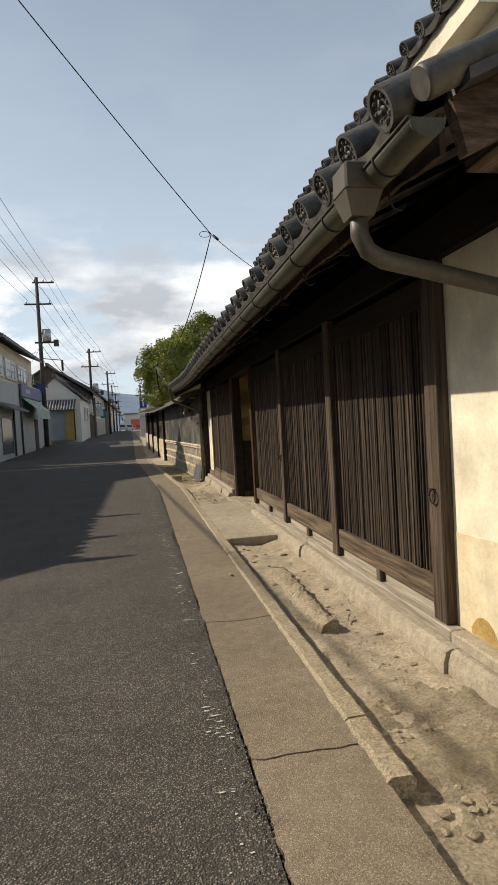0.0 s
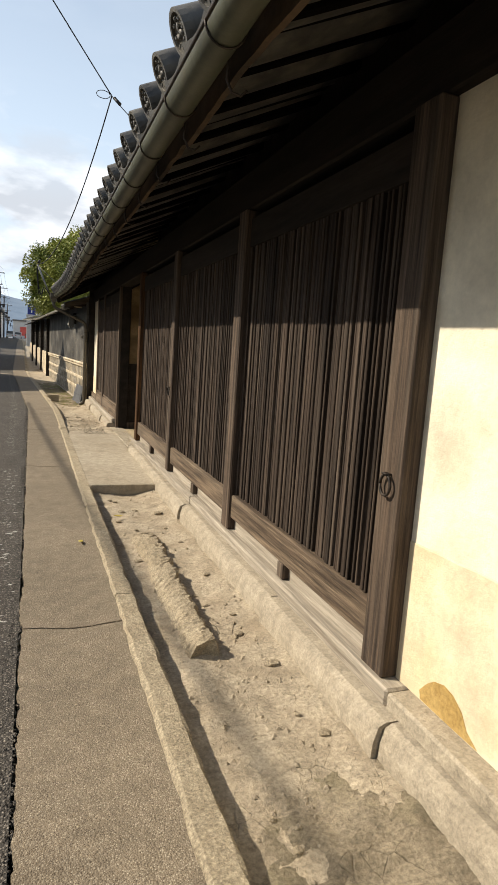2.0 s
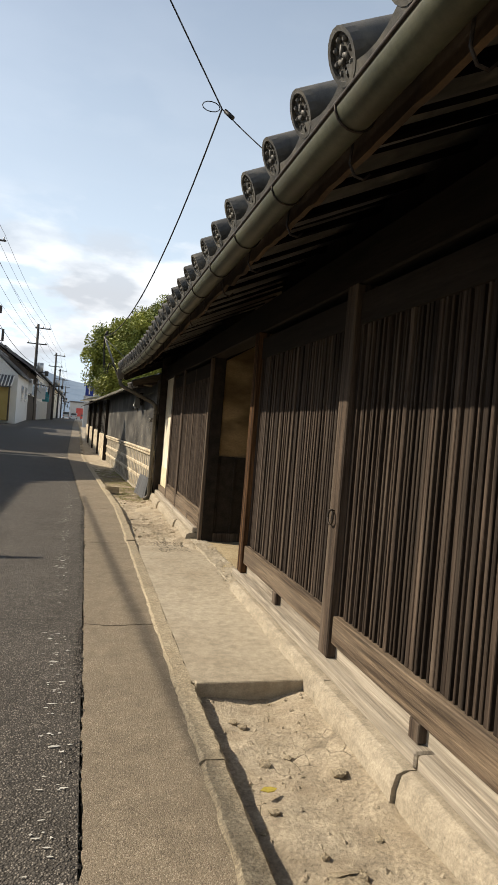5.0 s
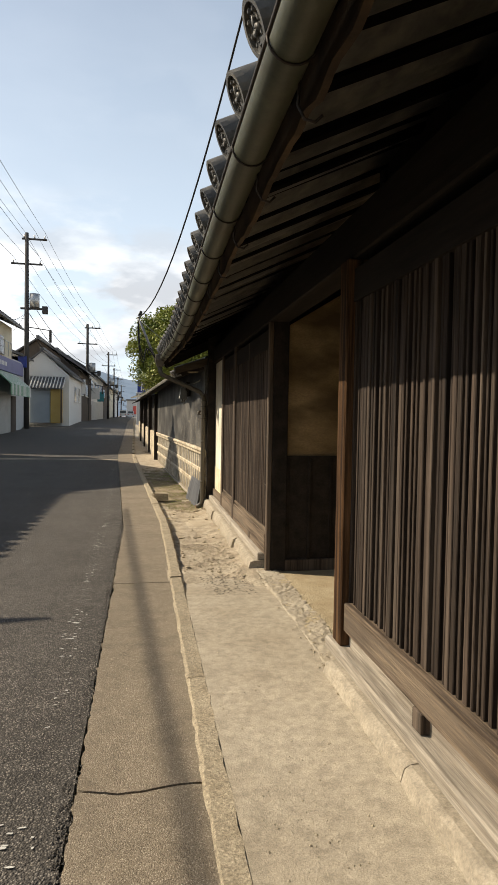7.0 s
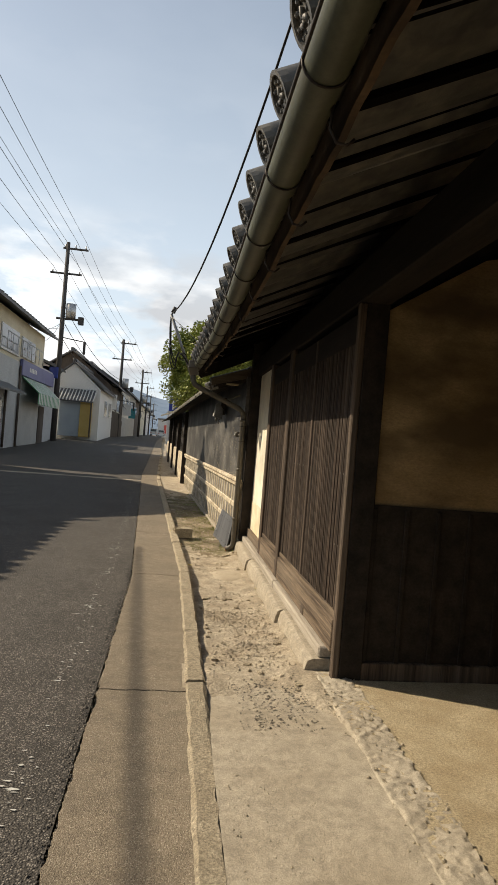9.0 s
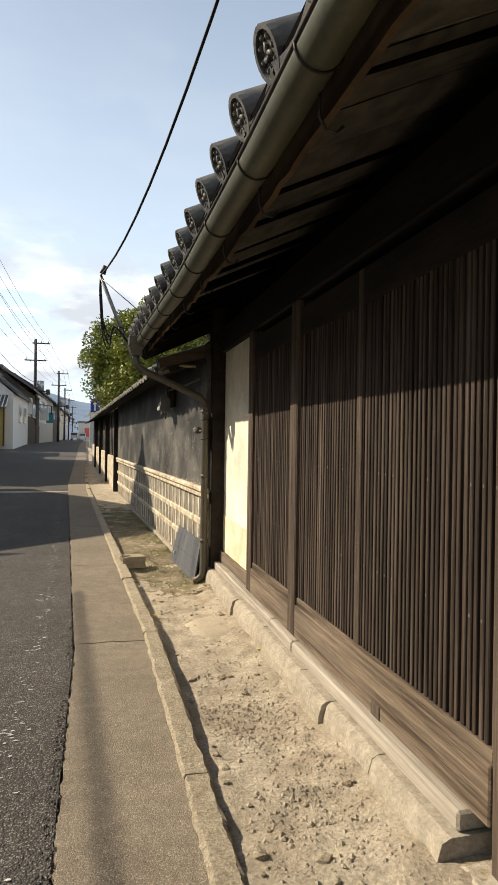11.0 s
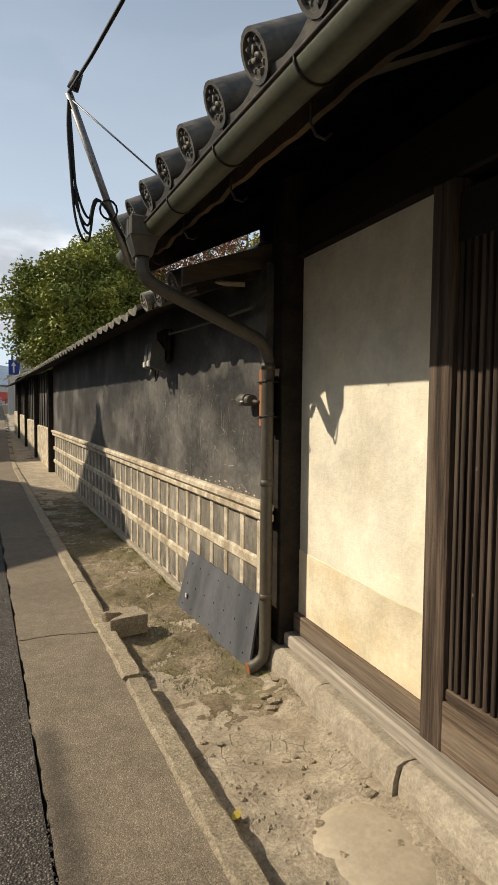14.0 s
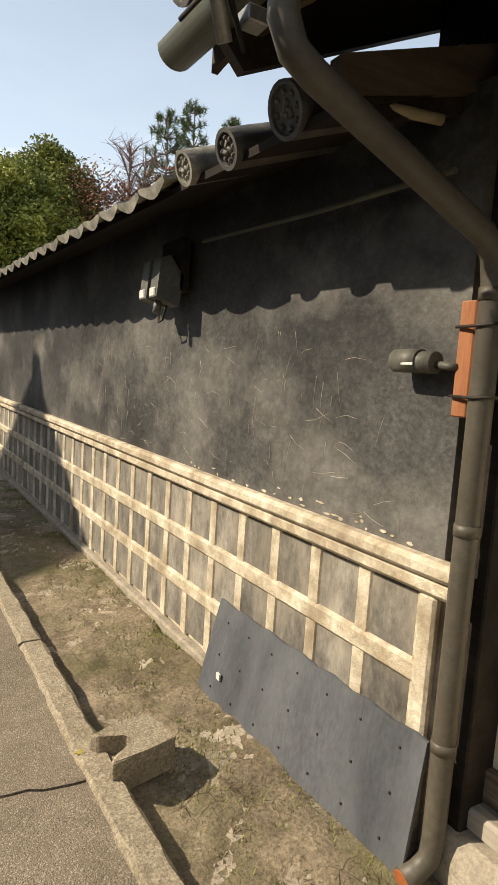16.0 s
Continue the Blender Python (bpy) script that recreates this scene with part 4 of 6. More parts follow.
conduit = thing("conduit", (2.1, 17.2, 2.05), "thin grey conduit under the fence eave", "pipe")
part("pipe", tubed([(0.18, 0.0, 0.04), (0.13, 0.6, 0.03), (0.02, 1.35, 0.02)], 0.011, 8), M["gutter"], conduit)
batten = thing("bamboo_pole", (1.95, 17.30, 2.23), "short pale bamboo rod under the fence eave", "rod")
part("rod", tubed([(0.0, 0.0, 0.0), (0.30, -0.06, 0.0)], 0.016, 10), mat("bamboo", (0.30, 0.25, 0.15), (0.38, 0.32, 0.20), 8, 40, 0.6), batten)

rnd = random.Random(33)
bm = bmesh.new()
for k in range(110):
    y = rnd.uniform(17.3, 20.5)
    z = rnd.uniform(0.97, 1.62)
    a = rnd.choice((rnd.uniform(-0.5, 0.5), rnd.uniform(1.2, 1.9)))
    L = rnd.uniform(0.02, 0.14)
    y2, z2 = y + L * math.cos(a), min(1.66, z + L * math.sin(a))
    tube(bm, [(fx(y) - 0.0005, y, z), (fx((y + y2) / 2) - 0.0005, (y + y2) / 2 + 0.004, (z + z2) / 2 + rnd.uniform(-0.012, 0.012)), (fx(y2) - 0.0005, y2, z2)], 0.0006, 4)
for k in range(26):
    y = 17.3 + rnd.random() ** 1.5 * 1.6
    z = 0.955 + rnd.random() ** 2 * 0.05
    w, h = rnd.uniform(0.006, 0.022), rnd.uniform(0.003, 0.009)
    prism(bm, [(y + w * math.cos(a) * rnd.uniform(0.5, 1.3), z + h * math.sin(a) * rnd.uniform(0.5, 1.3)) for a in (0, 0.9, 1.8, 2.7, 3.6, 4.5, 5.4)], "x", fx(y) - 0.002, fx(y) + 0.002)
tagged(part("wall_scratches", bm, M["namako"]), "pale scratches and chips in the black plaster", "scratches", "", "stuff")

# twin flood lamp under the fence eave
lamp = thing("security_lamp", (2.12, 19.05, 1.86), "grey twin-head security lamp under the fence eave", "lamp")
lampgrey = mat("lamp_grey_plastic", (0.10, 0.10, 0.09), (0.15, 0.15, 0.135), 6, 40, 0.5, 0.1)
lampwhite = mat("lamp_white_plastic", (0.62, 0.61, 0.56), (0.70, 0.69, 0.64), 6, 40, 0.45, 0.05)
part("backplate", block(0.05, 0.12, -0.10, 0.16, 0.02, 0.30, 0.01), M["dark"], lamp)
for dy in (-0.10, 0.06):
    head = part("lamp_head", prism(bmesh.new(), [(-0.07, -0.02), (0.06, -0.06), (0.08, 0.10), (0.0, 0.20), (-0.05, 0.18)], "y", dy, dy + 0.11), lampgrey, lamp)
    part("lens", block(-0.078, -0.058, dy + 0.018, dy + 0.092, -0.02, 0.03, 0.006), lampwhite, head, "pale lamp lens")
part("sensor", tubed([(-0.02, 0.0, -0.03), (-0.03, 0.0, -0.10)], 0.022, 10), lampgrey, lamp)
part("cable", tubed([(0.03, 0.0, -0.04), (0.02, 0.03, -0.13), (0.02, 0.09, -0.14), (0.03, 0.12, -0.05)], 0.006, 6), M["iron"], lamp)

# camera on a wooden block tied to the drainpipe
blockw = thing("pipe_bracket", (2.345, 17.115, 1.39), "reddish timber block tied to the drainpipe", "bracket")
redwood = mat("reddish_timber", (0.27, 0.10, 0.04), (0.38, 0.165, 0.075), 9, 60, 0.75, 0.4, stretch=(1, 1, 0.1))
part("timber", block(-0.03, 0.02, -0.012, 0.045, 0.0, 0.335, 0.004), redwood, blockw)
for z in (0.06, 0.26):
    part("strap", tubed([(-0.035, 0.05, z), (-0.055, -0.05, z), (-0.03, -0.10, z + 0.006), (0.03, -0.09, z), (0.03, 0.04, z)], 0.005, 6), M["iron"], blockw, "black cable tie")
cctv = thing("security_camera", (2.30, 17.17, 1.545), "small grey-brown bullet camera on a timber block", "camera")
camgrey = mat("camera_grey_shell", (0.085, 0.083, 0.066), (0.12, 0.115, 0.095), 6, 40, 0.5, 0.1)
part("shell", tubed([(-0.005, 0.045, 0.0), (-0.012, 0.19, 0.0)], 0.034, 14), camgrey, cctv)
part("hood", tubed([(-0.010, 0.10, 0.003), (-0.0125, 0.205, 0.003)], 0.0375, 14), camgrey, cctv)
part("arm", tubed([(0.0, 0.05, -0.005), (0.005, 0.0, -0.01), (0.02, -0.015, -0.01)], 0.012, 8), camgrey, cctv)
part("label_bar", block(-0.047, -0.044, 0.10, 0.15, -0.01, -0.002), lampwhite, cctv)

# dark sheet leaning on the dado
board = thing("leaning_board", (2.24, 17.10, -0.04), "dark grey nailed sheet leaning on the tiled wall", "board")
slate = mat("dark_grey_sheet", (0.062, 0.066, 0.074), (0.11, 0.115, 0.125), 2.5, 60, 0.55, 0.15, stretch=(1, 1, 0.4), stain=(0.16, 0.165, 0.17), stain_scale=3, stain_amount=0.5, spec=0.4)
bm = bmesh.new()
rows = []
n = 26
for k in range(n + 1):
    u = k / n
    yy = u * 1.31
    wav = 0.006 * math.sin(u * 40)
    rows.append([bm.verts.new(p) for p in ((-0.095 * u, yy, 0.0 - 0.03 * u), (0.07 - 0.05 * u + 0.0, yy + 0.01, 0.425 - 0.02 * u + wav), (0.082 - 0.05 * u, yy + 0.01, 0.425 - 0.02 * u + wav), (0.012 - 0.095 * u, yy, -0.03 * u))])
for a, b in zip(rows, rows[1:]):
    for k in range(4):
        bm.faces.new((a[k], a[(k + 1) % 4], b[(k + 1) % 4], b[k]))
bm.faces.new(rows[0])
bm.faces.new(rows[-1][::-1])
sheet = part("sheet", bm, slate, board)
for z in (0.06, 0.21, 0.36):
    for k in range(7):
        u = 0.08 + k * 0.14
        x = (-0.095 * u) * (1 - z / 0.425) + (0.07 - 0.05 * u) * z / 0.425
        nail = part("nail", block(x - 0.005, x + 0.003, u * 1.31 - 0.004, u * 1.31 + 0.004, z - 0.03 * u - 0.004, z - 0.03 * u + 0.004, 0.001), M["iron"], sheet)
part("label", block(-0.066, -0.057, 1.135, 1.165, 0.09, 0.12), lampwhite, board, "small white sticker")

# loose hollow block and rubble
loose = thing("loose_stone", (1.60, 17.74, -0.03), "broken pale concrete block lying across the kerb", "block")
hollow = [(0.0, 0.0), (0.14, -0.006), (0.27, 0.0), (0.275, 0.1), (0.27, 0.2), (0.13, 0.206), (0.02, 0.2), (0.035, 0.165), (0.085, 0.155), (0.125, 0.125), (0.13, 0.085), (0.10, 0.052), (0.05, 0.048), (0.015, 0.035)]
bm = prism(bmesh.new(), hollow, "z", 0.045, 0.13)
bmesh.ops.bevel(bm, geom=list(bm.edges), offset=0.006, segments=1, affect="EDGES", profile=0.5)
for v in bm.verts:
    v.co += 0.010 * noise.noise_vector(v.co * 21)
blk = part("body", bm, M["kerb"], loose)
blk.matrix_basis = pose(-0.06, 0.05, 0.0, 0, 0, 14)
bed = part("bed", worn_block(0.268, 0.196, 0.052, 77, 6, 0.006), M["kerb"], loose)
bed.matrix_basis = pose(-0.058, 0.052, 0.0, 0, 0, 14)


def rubble_strip(y0, y1):
    """A ridge of old mortar: a slanting side towards the road, a ragged steep one towards the house."""
    bm = bmesh.new()
    n, rings = int((y1 - y0) * 60), []
    for j in range(n + 1):
        y = y0 + (y1 - y0) * j / n
        u = (y - 4.90) / 1.98
        left = 1.868 + 0.022 * u + 0.010 * nz(0, y, 6, 2)
        right = 2.015 + 0.055 * u + 0.026 * nz(0, y, 9, 4) + 0.026 * nz(0, y, 31, 5)
        h = (0.075 + 0.012 * nz(0, y, 5, 9)) * min(1.0, 5 * (1 - u) + 0.3) + 0.028 * max(0.0, 1 - u * 7)
        ring = []
        for k, (f, hh) in enumerate(((-0.12, -0.5), (0.0, 0.0), (0.12, 0.42), (0.26, 0.72), (0.42, 0.88), (0.58, 0.97), (0.74, 1.0), (0.88, 0.98), (0.97, 0.80), (1.0, 0.35), (0.96, -0.6))):
            x = left + (right - left) * f
            r = 0.0 if k in (0, 10) else 1.0
            ring.append(bm.verts.new((x + r * 0.014 * nz(x, y, 38, k), y + r * 0.02 * nz(x, hh, 18, 6) * (1 if j in (0, n) else 0), -0.058 + hh * h + r * (0.010 * nz(x, y, 30, 3) + 0.009 * nz(x, y, 75, 4)))))
        rings.append(ring)
    for a, b in zip(rings, rings[1:]):
        for k in range(10):
            bm.faces.new((a[k], a[k + 1], b[k + 1], b[k]))
    for ring, flip in ((rings[0], 1), (rings[-1], -1)):
        cen = bm.verts.new((sum(v.co.x for v in ring) / 11, ring[5].co.y + flip * 0.035, -0.02))
        for k in range(11):
            bm.faces.new((ring[k], ring[(k + 1) % 11], cen))
    return bm


for y0, y1 in ((4.90, 5.80), (5.807, 6.88)):
    tagged(part("rubble_ridge", rubble_strip(y0, y1), M["kerb"]), "broken ridge of old gritty mortar in the soil", "rubble", "pieces of the broken ridge")
def stone_mesh(seed, s):
    rnd = random.Random(seed)
    bm = bmesh.new()
    bmesh.ops.create_icosphere(bm, subdivisions=1, radius=s)
    for v in bm.verts:
        v.co *= rnd.uniform(0.65, 1.2)
        v.co.z *= 0.6
    return bm


stone_shapes = [to_mesh("stone", stone_mesh(k, 0.012 + 0.004 * k), M["kerb"]) for k in range(6)]
rnd = random.Random(12)
for k in range(150):
    zone = rnd.random()
    if zone < 0.4:
        x, y = rnd.uniform(1.62, 2.3), rnd.uniform(2.2, 3.6)
    elif zone < 0.75:
        x, y = rnd.uniform(1.75, 2.33), rnd.uniform(11.9, 16.9)
    else:
        x, y = rnd.uniform(1.75, 2.3), rnd.uniform(3.5, 8.2)
    s = new("stone", stone_shapes[rnd.randrange(6)])
    s.matrix_basis = pose(x, y, soil_height(x, y) + 0.004, 0, 0, rnd.uniform(0, 360))
    tagged(s, "small pale broken stone on dry soil", "stone", "loose stones on the soil")
chunk = to_mesh("concrete_chunk", stone_mesh(31, 0.085), M["kerb"])
for x, y, s in ((1.99, 2.72, 1.35), (2.14, 2.86, 1.5), (1.80, 2.80, 0.45), (1.87, 2.96, 0.4), (1.93, 2.58, 0.6), (1.76, 2.93, 0.4), (2.24, 2.64, 0.9), (2.24, 4.75, 0.45), (2.22, 7.45, 0.5), (2.17, 16.62, 0.42), (2.22, 16.68, 0.5), (2.13, 16.70, 0.35), (2.20, 16.76, 0.4)):
    c = new("concrete_chunk", chunk)
    c.matrix_basis = pose(x, y, soil_height(x, y) + 0.01, 0, 0, x * 300) @ Matrix.Scale(s, 4)
    tagged(c, "rough grey lump of broken concrete on soil", "rubble", "lumps of broken concrete")

def clods(name, seed, count, zones, small, large, material, label):
    """Many small uneven lumps strewn over the soil, joined."""
    rnd = random.Random(seed)
    base = [Vector(v) for v in ((1, 0, 0), (-1, 0, 0), (0, 1, 0), (0, -1, 0), (0, 0, 0.8), (0, 0, -0.5))]
    tri = ((0, 2, 4), (2, 1, 4), (1, 3, 4), (3, 0, 4), (2, 0, 5), (1, 2, 5), (3, 1, 5), (0, 3, 5))
    verts, faces = [], []
    for k in range(count):
        x0, x1, y0, y1, z = zones[rnd.randrange(len(zones))]
        x, y = rnd.uniform(x0, x1), rnd.uniform(y0, y1)
        if nz(x, y, 1.6, 40) + 0.45 * rnd.uniform(-1, 1) < -0.05:
            continue
        r, a = small + (large - small) * rnd.random() ** 3, rnd.uniform(0, 6.28)
        h = soil_height(x, y) if z is None else z
        i = len(verts)
        for v in base:
            w = v * r * rnd.uniform(0.7, 1.3)
            verts.append((x + w.x * math.cos(a) - w.y * math.sin(a), y + w.x * math.sin(a) + w.y * math.cos(a), h + w.z * 0.8))
        faces += [tuple(i + q for q in f) for f in tri]
    me = bpy.data.meshes.new(name)
    me.from_pydata(verts, [], faces)
    me.materials.append(material)
    return tagged(new(name, me), label, "clods", "", "stuff")


clods("soil_clods", 5, 13000, ((1.74, 2.33, 3.0, 8.25, None), (1.74, 2.36, 12.5, 17.0, None), (1.80, 2.30, 12.7, 14.2, None), (1.70, 2.25, 17.0, 20.5, None), (1.66, 2.6, 2.2, 3.1, None)), 0.003, 0.016, M["soil"], "small crumbs of dry soil and grit")
clods("rubble_crumbs", 6, 900, ((1.86, 2.30, 11.85, 12.45, 0.022), (1.95, 2.28, 11.7, 12.5, 0.018)), 0.003, 0.011, mat("grey_crumb", (0.14, 0.12, 0.095), (0.27, 0.235, 0.18), 30, 90, 0.95, 0.4), "grey crumbs of broken concrete")
clods("border_crumbs", 11, 1400, ((2.40, 2.64, 10.4, 12.5, 0.040), (2.36, 2.45, 8.5, 12.4, 0.036)), 0.003, 0.012, M["kerb"], "crumbs of concrete along the slab's border")
clods("path_grit", 7, 2600, ((1.15, 1.58, 2.5, 17.5, 0.012), (1.74, 2.36, 8.4, 11.9, 0.032)), 0.002, 0.006, M["kerb"], "fine grit on footpath and slab")

# crumbled material along the footpath's cracks and the ragged road edge
crumb_mat = mat("dark_crack_crumb", (0.06, 0.05, 0.038), (0.17, 0.14, 0.105), 40, 120, 0.95, 0.4)
clods("crack_crumbs", 9, 1500, tuple((1.12, 1.56, j - 0.012, j + 0.05, 0.006) for j in (3.38, 5.24, 9.34, 12.32, 15.19)), 0.003, 0.010, crumb_mat, "dark crumbs along the footpath's cracks")
clods("edge_crumbs", 10, 5200, ((1.055, 1.125, 2.4, 9.0, 0.0), (1.055, 1.125, 9.0, 17.5, 0.0)), 0.004, 0.014, M["asphalt"], "loose asphalt stones along the road's edge")

# worn white edge line of the road
rnd = random.Random(21)
paint = mat("worn_white_paint", (0.42, 0.41, 0.37), (0.62, 0.61, 0.57), 20, 90, 0.85, 0.4)
bm = bmesh.new()
for k in range(900):
    y = rnd.uniform(1.2, 30)
    x = lerp_line(y, ((0, 1.0), (7.5, 0.995), (10, 0.925), (16.8, 0.823), (30, 0.23))) + rnd.gauss(0, 0.035)
    if nz(0, y, 1.3, 9) < -0.05 and rnd.random() < 0.7:
        continue
    w, d = rnd.uniform(0.004, 0.02), rnd.uniform(0.002, 0.008)
    if rnd.random() < 0.06:
        w, d = rnd.uniform(0.02, 0.04), rnd.uniform(0.005, 0.014)
    z = rise(y) + 0.0055 + 0.004 * nz(x, y, 0.7)
    vs = [bm.verts.new((x + w * math.cos(a) * rnd.uniform(0.35, 1.3), y + d * math.sin(a) * rnd.uniform(0.35, 1.3), z)) for a in (0, 0.9, 1.9, 3.1, 4.2, 5.3)]
    bm.faces.new(vs)
ob = part("edge_line_flakes", bm, paint)
tagged(ob, "flakes of worn white edge line paint", "road marking", "", "stuff")

# ---- wires over the path ----
black = mat("black_cable", (0.012, 0.012, 0.013), (0.02, 0.02, 0.02), 20, 60, 0.6, 0.1)


def smooth(pts, n=6):
    """A curve through the points."""
    pts = [Vector(p) for p in pts]
    ext, out = [pts[0], *pts, pts[-1]], []
    for p0, p1, p2, p3 in zip(ext, ext[1:], ext[2:], ext[3:]):
        for k in range(n):
            t = k / n
            out.append(0.5 * (2 * p1 + (p2 - p0) * t + (2 * p0 - 5 * p1 + 4 * p2 - p3) * t * t + (3 * p1 - p0 - 3 * p2 + p3) * t * t * t))
    return out + [pts[-1]]


def sag(a, b, drop, n=14):
    a, b = Vector(a), Vector(b)
    return [a.lerp(b, k / n) - Vector((0, 0, drop * 4 * (k / n) * (1 - k / n))) for k in range(n + 1)]


def wire(name, a, b, drop, r, label, n=14):
    return tagged(part(name, tubed(sag(a, b, drop, n), r, 5), black), label, "cable", "cables over the street")


J, B = (2.10, 11.06, 4.67), (1.25, 17.15, 3.09)
W1 = (-0.615, -0.563, 0.55)
wire("service_cable", J, (J[0] + W1[0] * 11, J[1] + W1[1] * 11, J[2] + W1[2] * 11), 0.15, 0.008, "black service cable coming over the road")
wire("service_cable", J, B, 0.55, 0.009, "black service cable sagging to the bracket pole")
wire("stay_wire", J, (2.72, 10.55, 3.95), 0.02, 0.006, "thin stay wire tied to the upper eave")
ins = thing("cable_clamp", J, "black cable clamp with a loop of wire", "clamp")
part("clamp", tubed([(0.03, -0.03, -0.03), (0.10, -0.10, -0.12)], 0.022, 8), black, ins)
part("loop", tubed([(-0.02 + 0.09 * math.cos(a) - 0.09, 0, 0.05 * math.sin(a)) for a in [k * 0.5236 for k in range(13)]], 0.005, 5), black, ins)

bracket = thing("service_pole", (1.66, 17.30, 2.30), "grey steel bracket pole with tangled black cables", "pole")
steel = mat("galvanised_steel", (0.20, 0.20, 0.20), (0.28, 0.28, 0.275), 5, 60, 0.45, 0.1, metal=0.5)
bx, by, bz = B[0] - 1.66, B[1] - 17.30, B[2] - 2.30
part("tube", tubed([(-0.06, 0.04, -0.02), (bx, by, bz)], 0.02, 10), steel, bracket)
part("strap", block(-0.03, 0.03, -0.02, 0.04, 0.02, 0.06, 0.004), steel, bracket)
part("insulator", tubed([(bx + 0.02, by, bz + 0.02), (bx + 0.05, by - 0.02, bz + 0.10)], [0.03, 0.022], 8), black, bracket)
part("stay", tubed([(bx, by, bz - 0.02), (0.10, -0.32, 0.32)], 0.005, 5), steel, bracket)
rnd = random.Random(4)
for k in range(4):
    o = rnd.uniform(-0.02, 0.04)
    pts = [(bx, by, bz), (bx + 0.01 + o, by + 0.01, bz - 0.2), (bx + 0.04 + o, by + 0.03, bz - 0.45 - 0.05 * k), (bx + 0.10 + o * 0.5, by + 0.04, bz - 0.60 - 0.04 * k), (bx + 0.16, by + 0.05, bz - 0.50), (0.0, 0.05, -0.02)]
    part("cable", tubed(smooth(pts), 0.007, 5), black, bracket, "loose black cable")
part("cable_coil", tubed([(bx + 0.20 + 0.045 * math.cos(a), by + 0.02, bz - 0.55 + 0.05 * math.sin(a)) for a in [k * 0.5236 for k in range(15)]], 0.006, 5), black, bracket, "loop of black wire")

# ---- houses across the road ----
H = {}
H["cream"] = mat("cream_render", (0.58, 0.53, 0.40), (0.66, 0.61, 0.48), 0.8, 20, 0.9, 0.2, stain=(0.40, 0.36, 0.27), stain_scale=0.7, stain_amount=0.4)
H["grey"] = mat("grey_white_render", (0.42, 0.43, 0.43), (0.52, 0.53, 0.53), 0.8, 20, 0.85, 0.2, stain=(0.30, 0.30, 0.30), stain_scale=0.8, stain_amount=0.4)
H["white"] = mat("white_lime_wall", (0.66, 0.65, 0.62), (0.74, 0.73, 0.70), 0.7, 20, 0.9, 0.2, stain=(0.45, 0.44, 0.41), stain_scale=0.7, stain_amount=0.4)
H["timber"] = mat("old_timber_front", (0.055, 0.042, 0.033), (0.10, 0.08, 0.062), 2, 25, 0.85, 0.3, stretch=(1, 1, 0.2))
H["roof"] = mat("far_grey_tiles", (0.075, 0.075, 0.078), (0.13, 0.13, 0.128), 1.5, 14, 0.6, 0.6, stretch=(0.3, 1, 1), rand=0.15)
H["glass"] = mat("dull_window_glass", (0.05, 0.06, 0.07), (0.09, 0.10, 0.11), 1, 10, 0.12, 0.0, spec=0.6)
H["alu"] = mat("aluminium_frame", (0.40, 0.40, 0.39), (0.5, 0.5, 0.49), 3, 30, 0.4, 0.0, metal=0.6)
H["shutter"] = mat("grey_steel_shutter", (0.36, 0.36, 0.345), (0.44, 0.44, 0.42), 1, 30, 0.6, 0.1)
H["purple"] = mat("purple_blue_sign", (0.11, 0.11, 0.24), (0.14, 0.14, 0.29), 1, 20, 0.5, 0.0)
H["blue"] = mat("blue_sign", (0.015, 0.035, 0.21), (0.025, 0.05, 0.26), 1, 20, 0.4, 0.0)
H["green"] = mat("green_awning_cloth", (0.10, 0.27, 0.15), (0.14, 0.33, 0.19), 1, 20, 0.8, 0.1)
H["yellow"] = mat("yellow_shed_wall", (0.46, 0.33, 0.10), (0.53, 0.39, 0.15), 1, 20, 0.85, 0.1)
H["bluegrey"] = mat("blue_grey_sheet", (0.27, 0.32, 0.36), (0.33, 0.38, 0.42), 1, 20, 0.6, 0.1)
H["red"] = mat("faded_red_paint", (0.45, 0.07, 0.06), (0.52, 0.10, 0.08), 1, 20, 0.6, 0.1)
H["teal"] = mat("teal_sign", (0.03, 0.20, 0.24), (0.05, 0.25, 0.29), 1, 20, 0.5, 0.0)


def house_window(parent, x, y0, y1, z0, z1):
    """A two-pane window proud of a front that faces +x."""
    w = part("window", block(x, x + 0.05, y0, y1, z0, z1, 0.01), H["alu"], parent)
    mid = (y0 + y1) / 2
    for a, b in ((y0 + 0.06, mid - 0.03), (mid + 0.03, y1 - 0.06)):
        part("pane", block(x + 0.045, x + 0.058, a, b, z0 + 0.06, z1 - 0.06), H["glass"], w)
    part("sill", block(x, x + 0.10, y0 - 0.05, y1 + 0.05, z0 - 0.05, z0, 0.008), H["alu"], w)
    return w


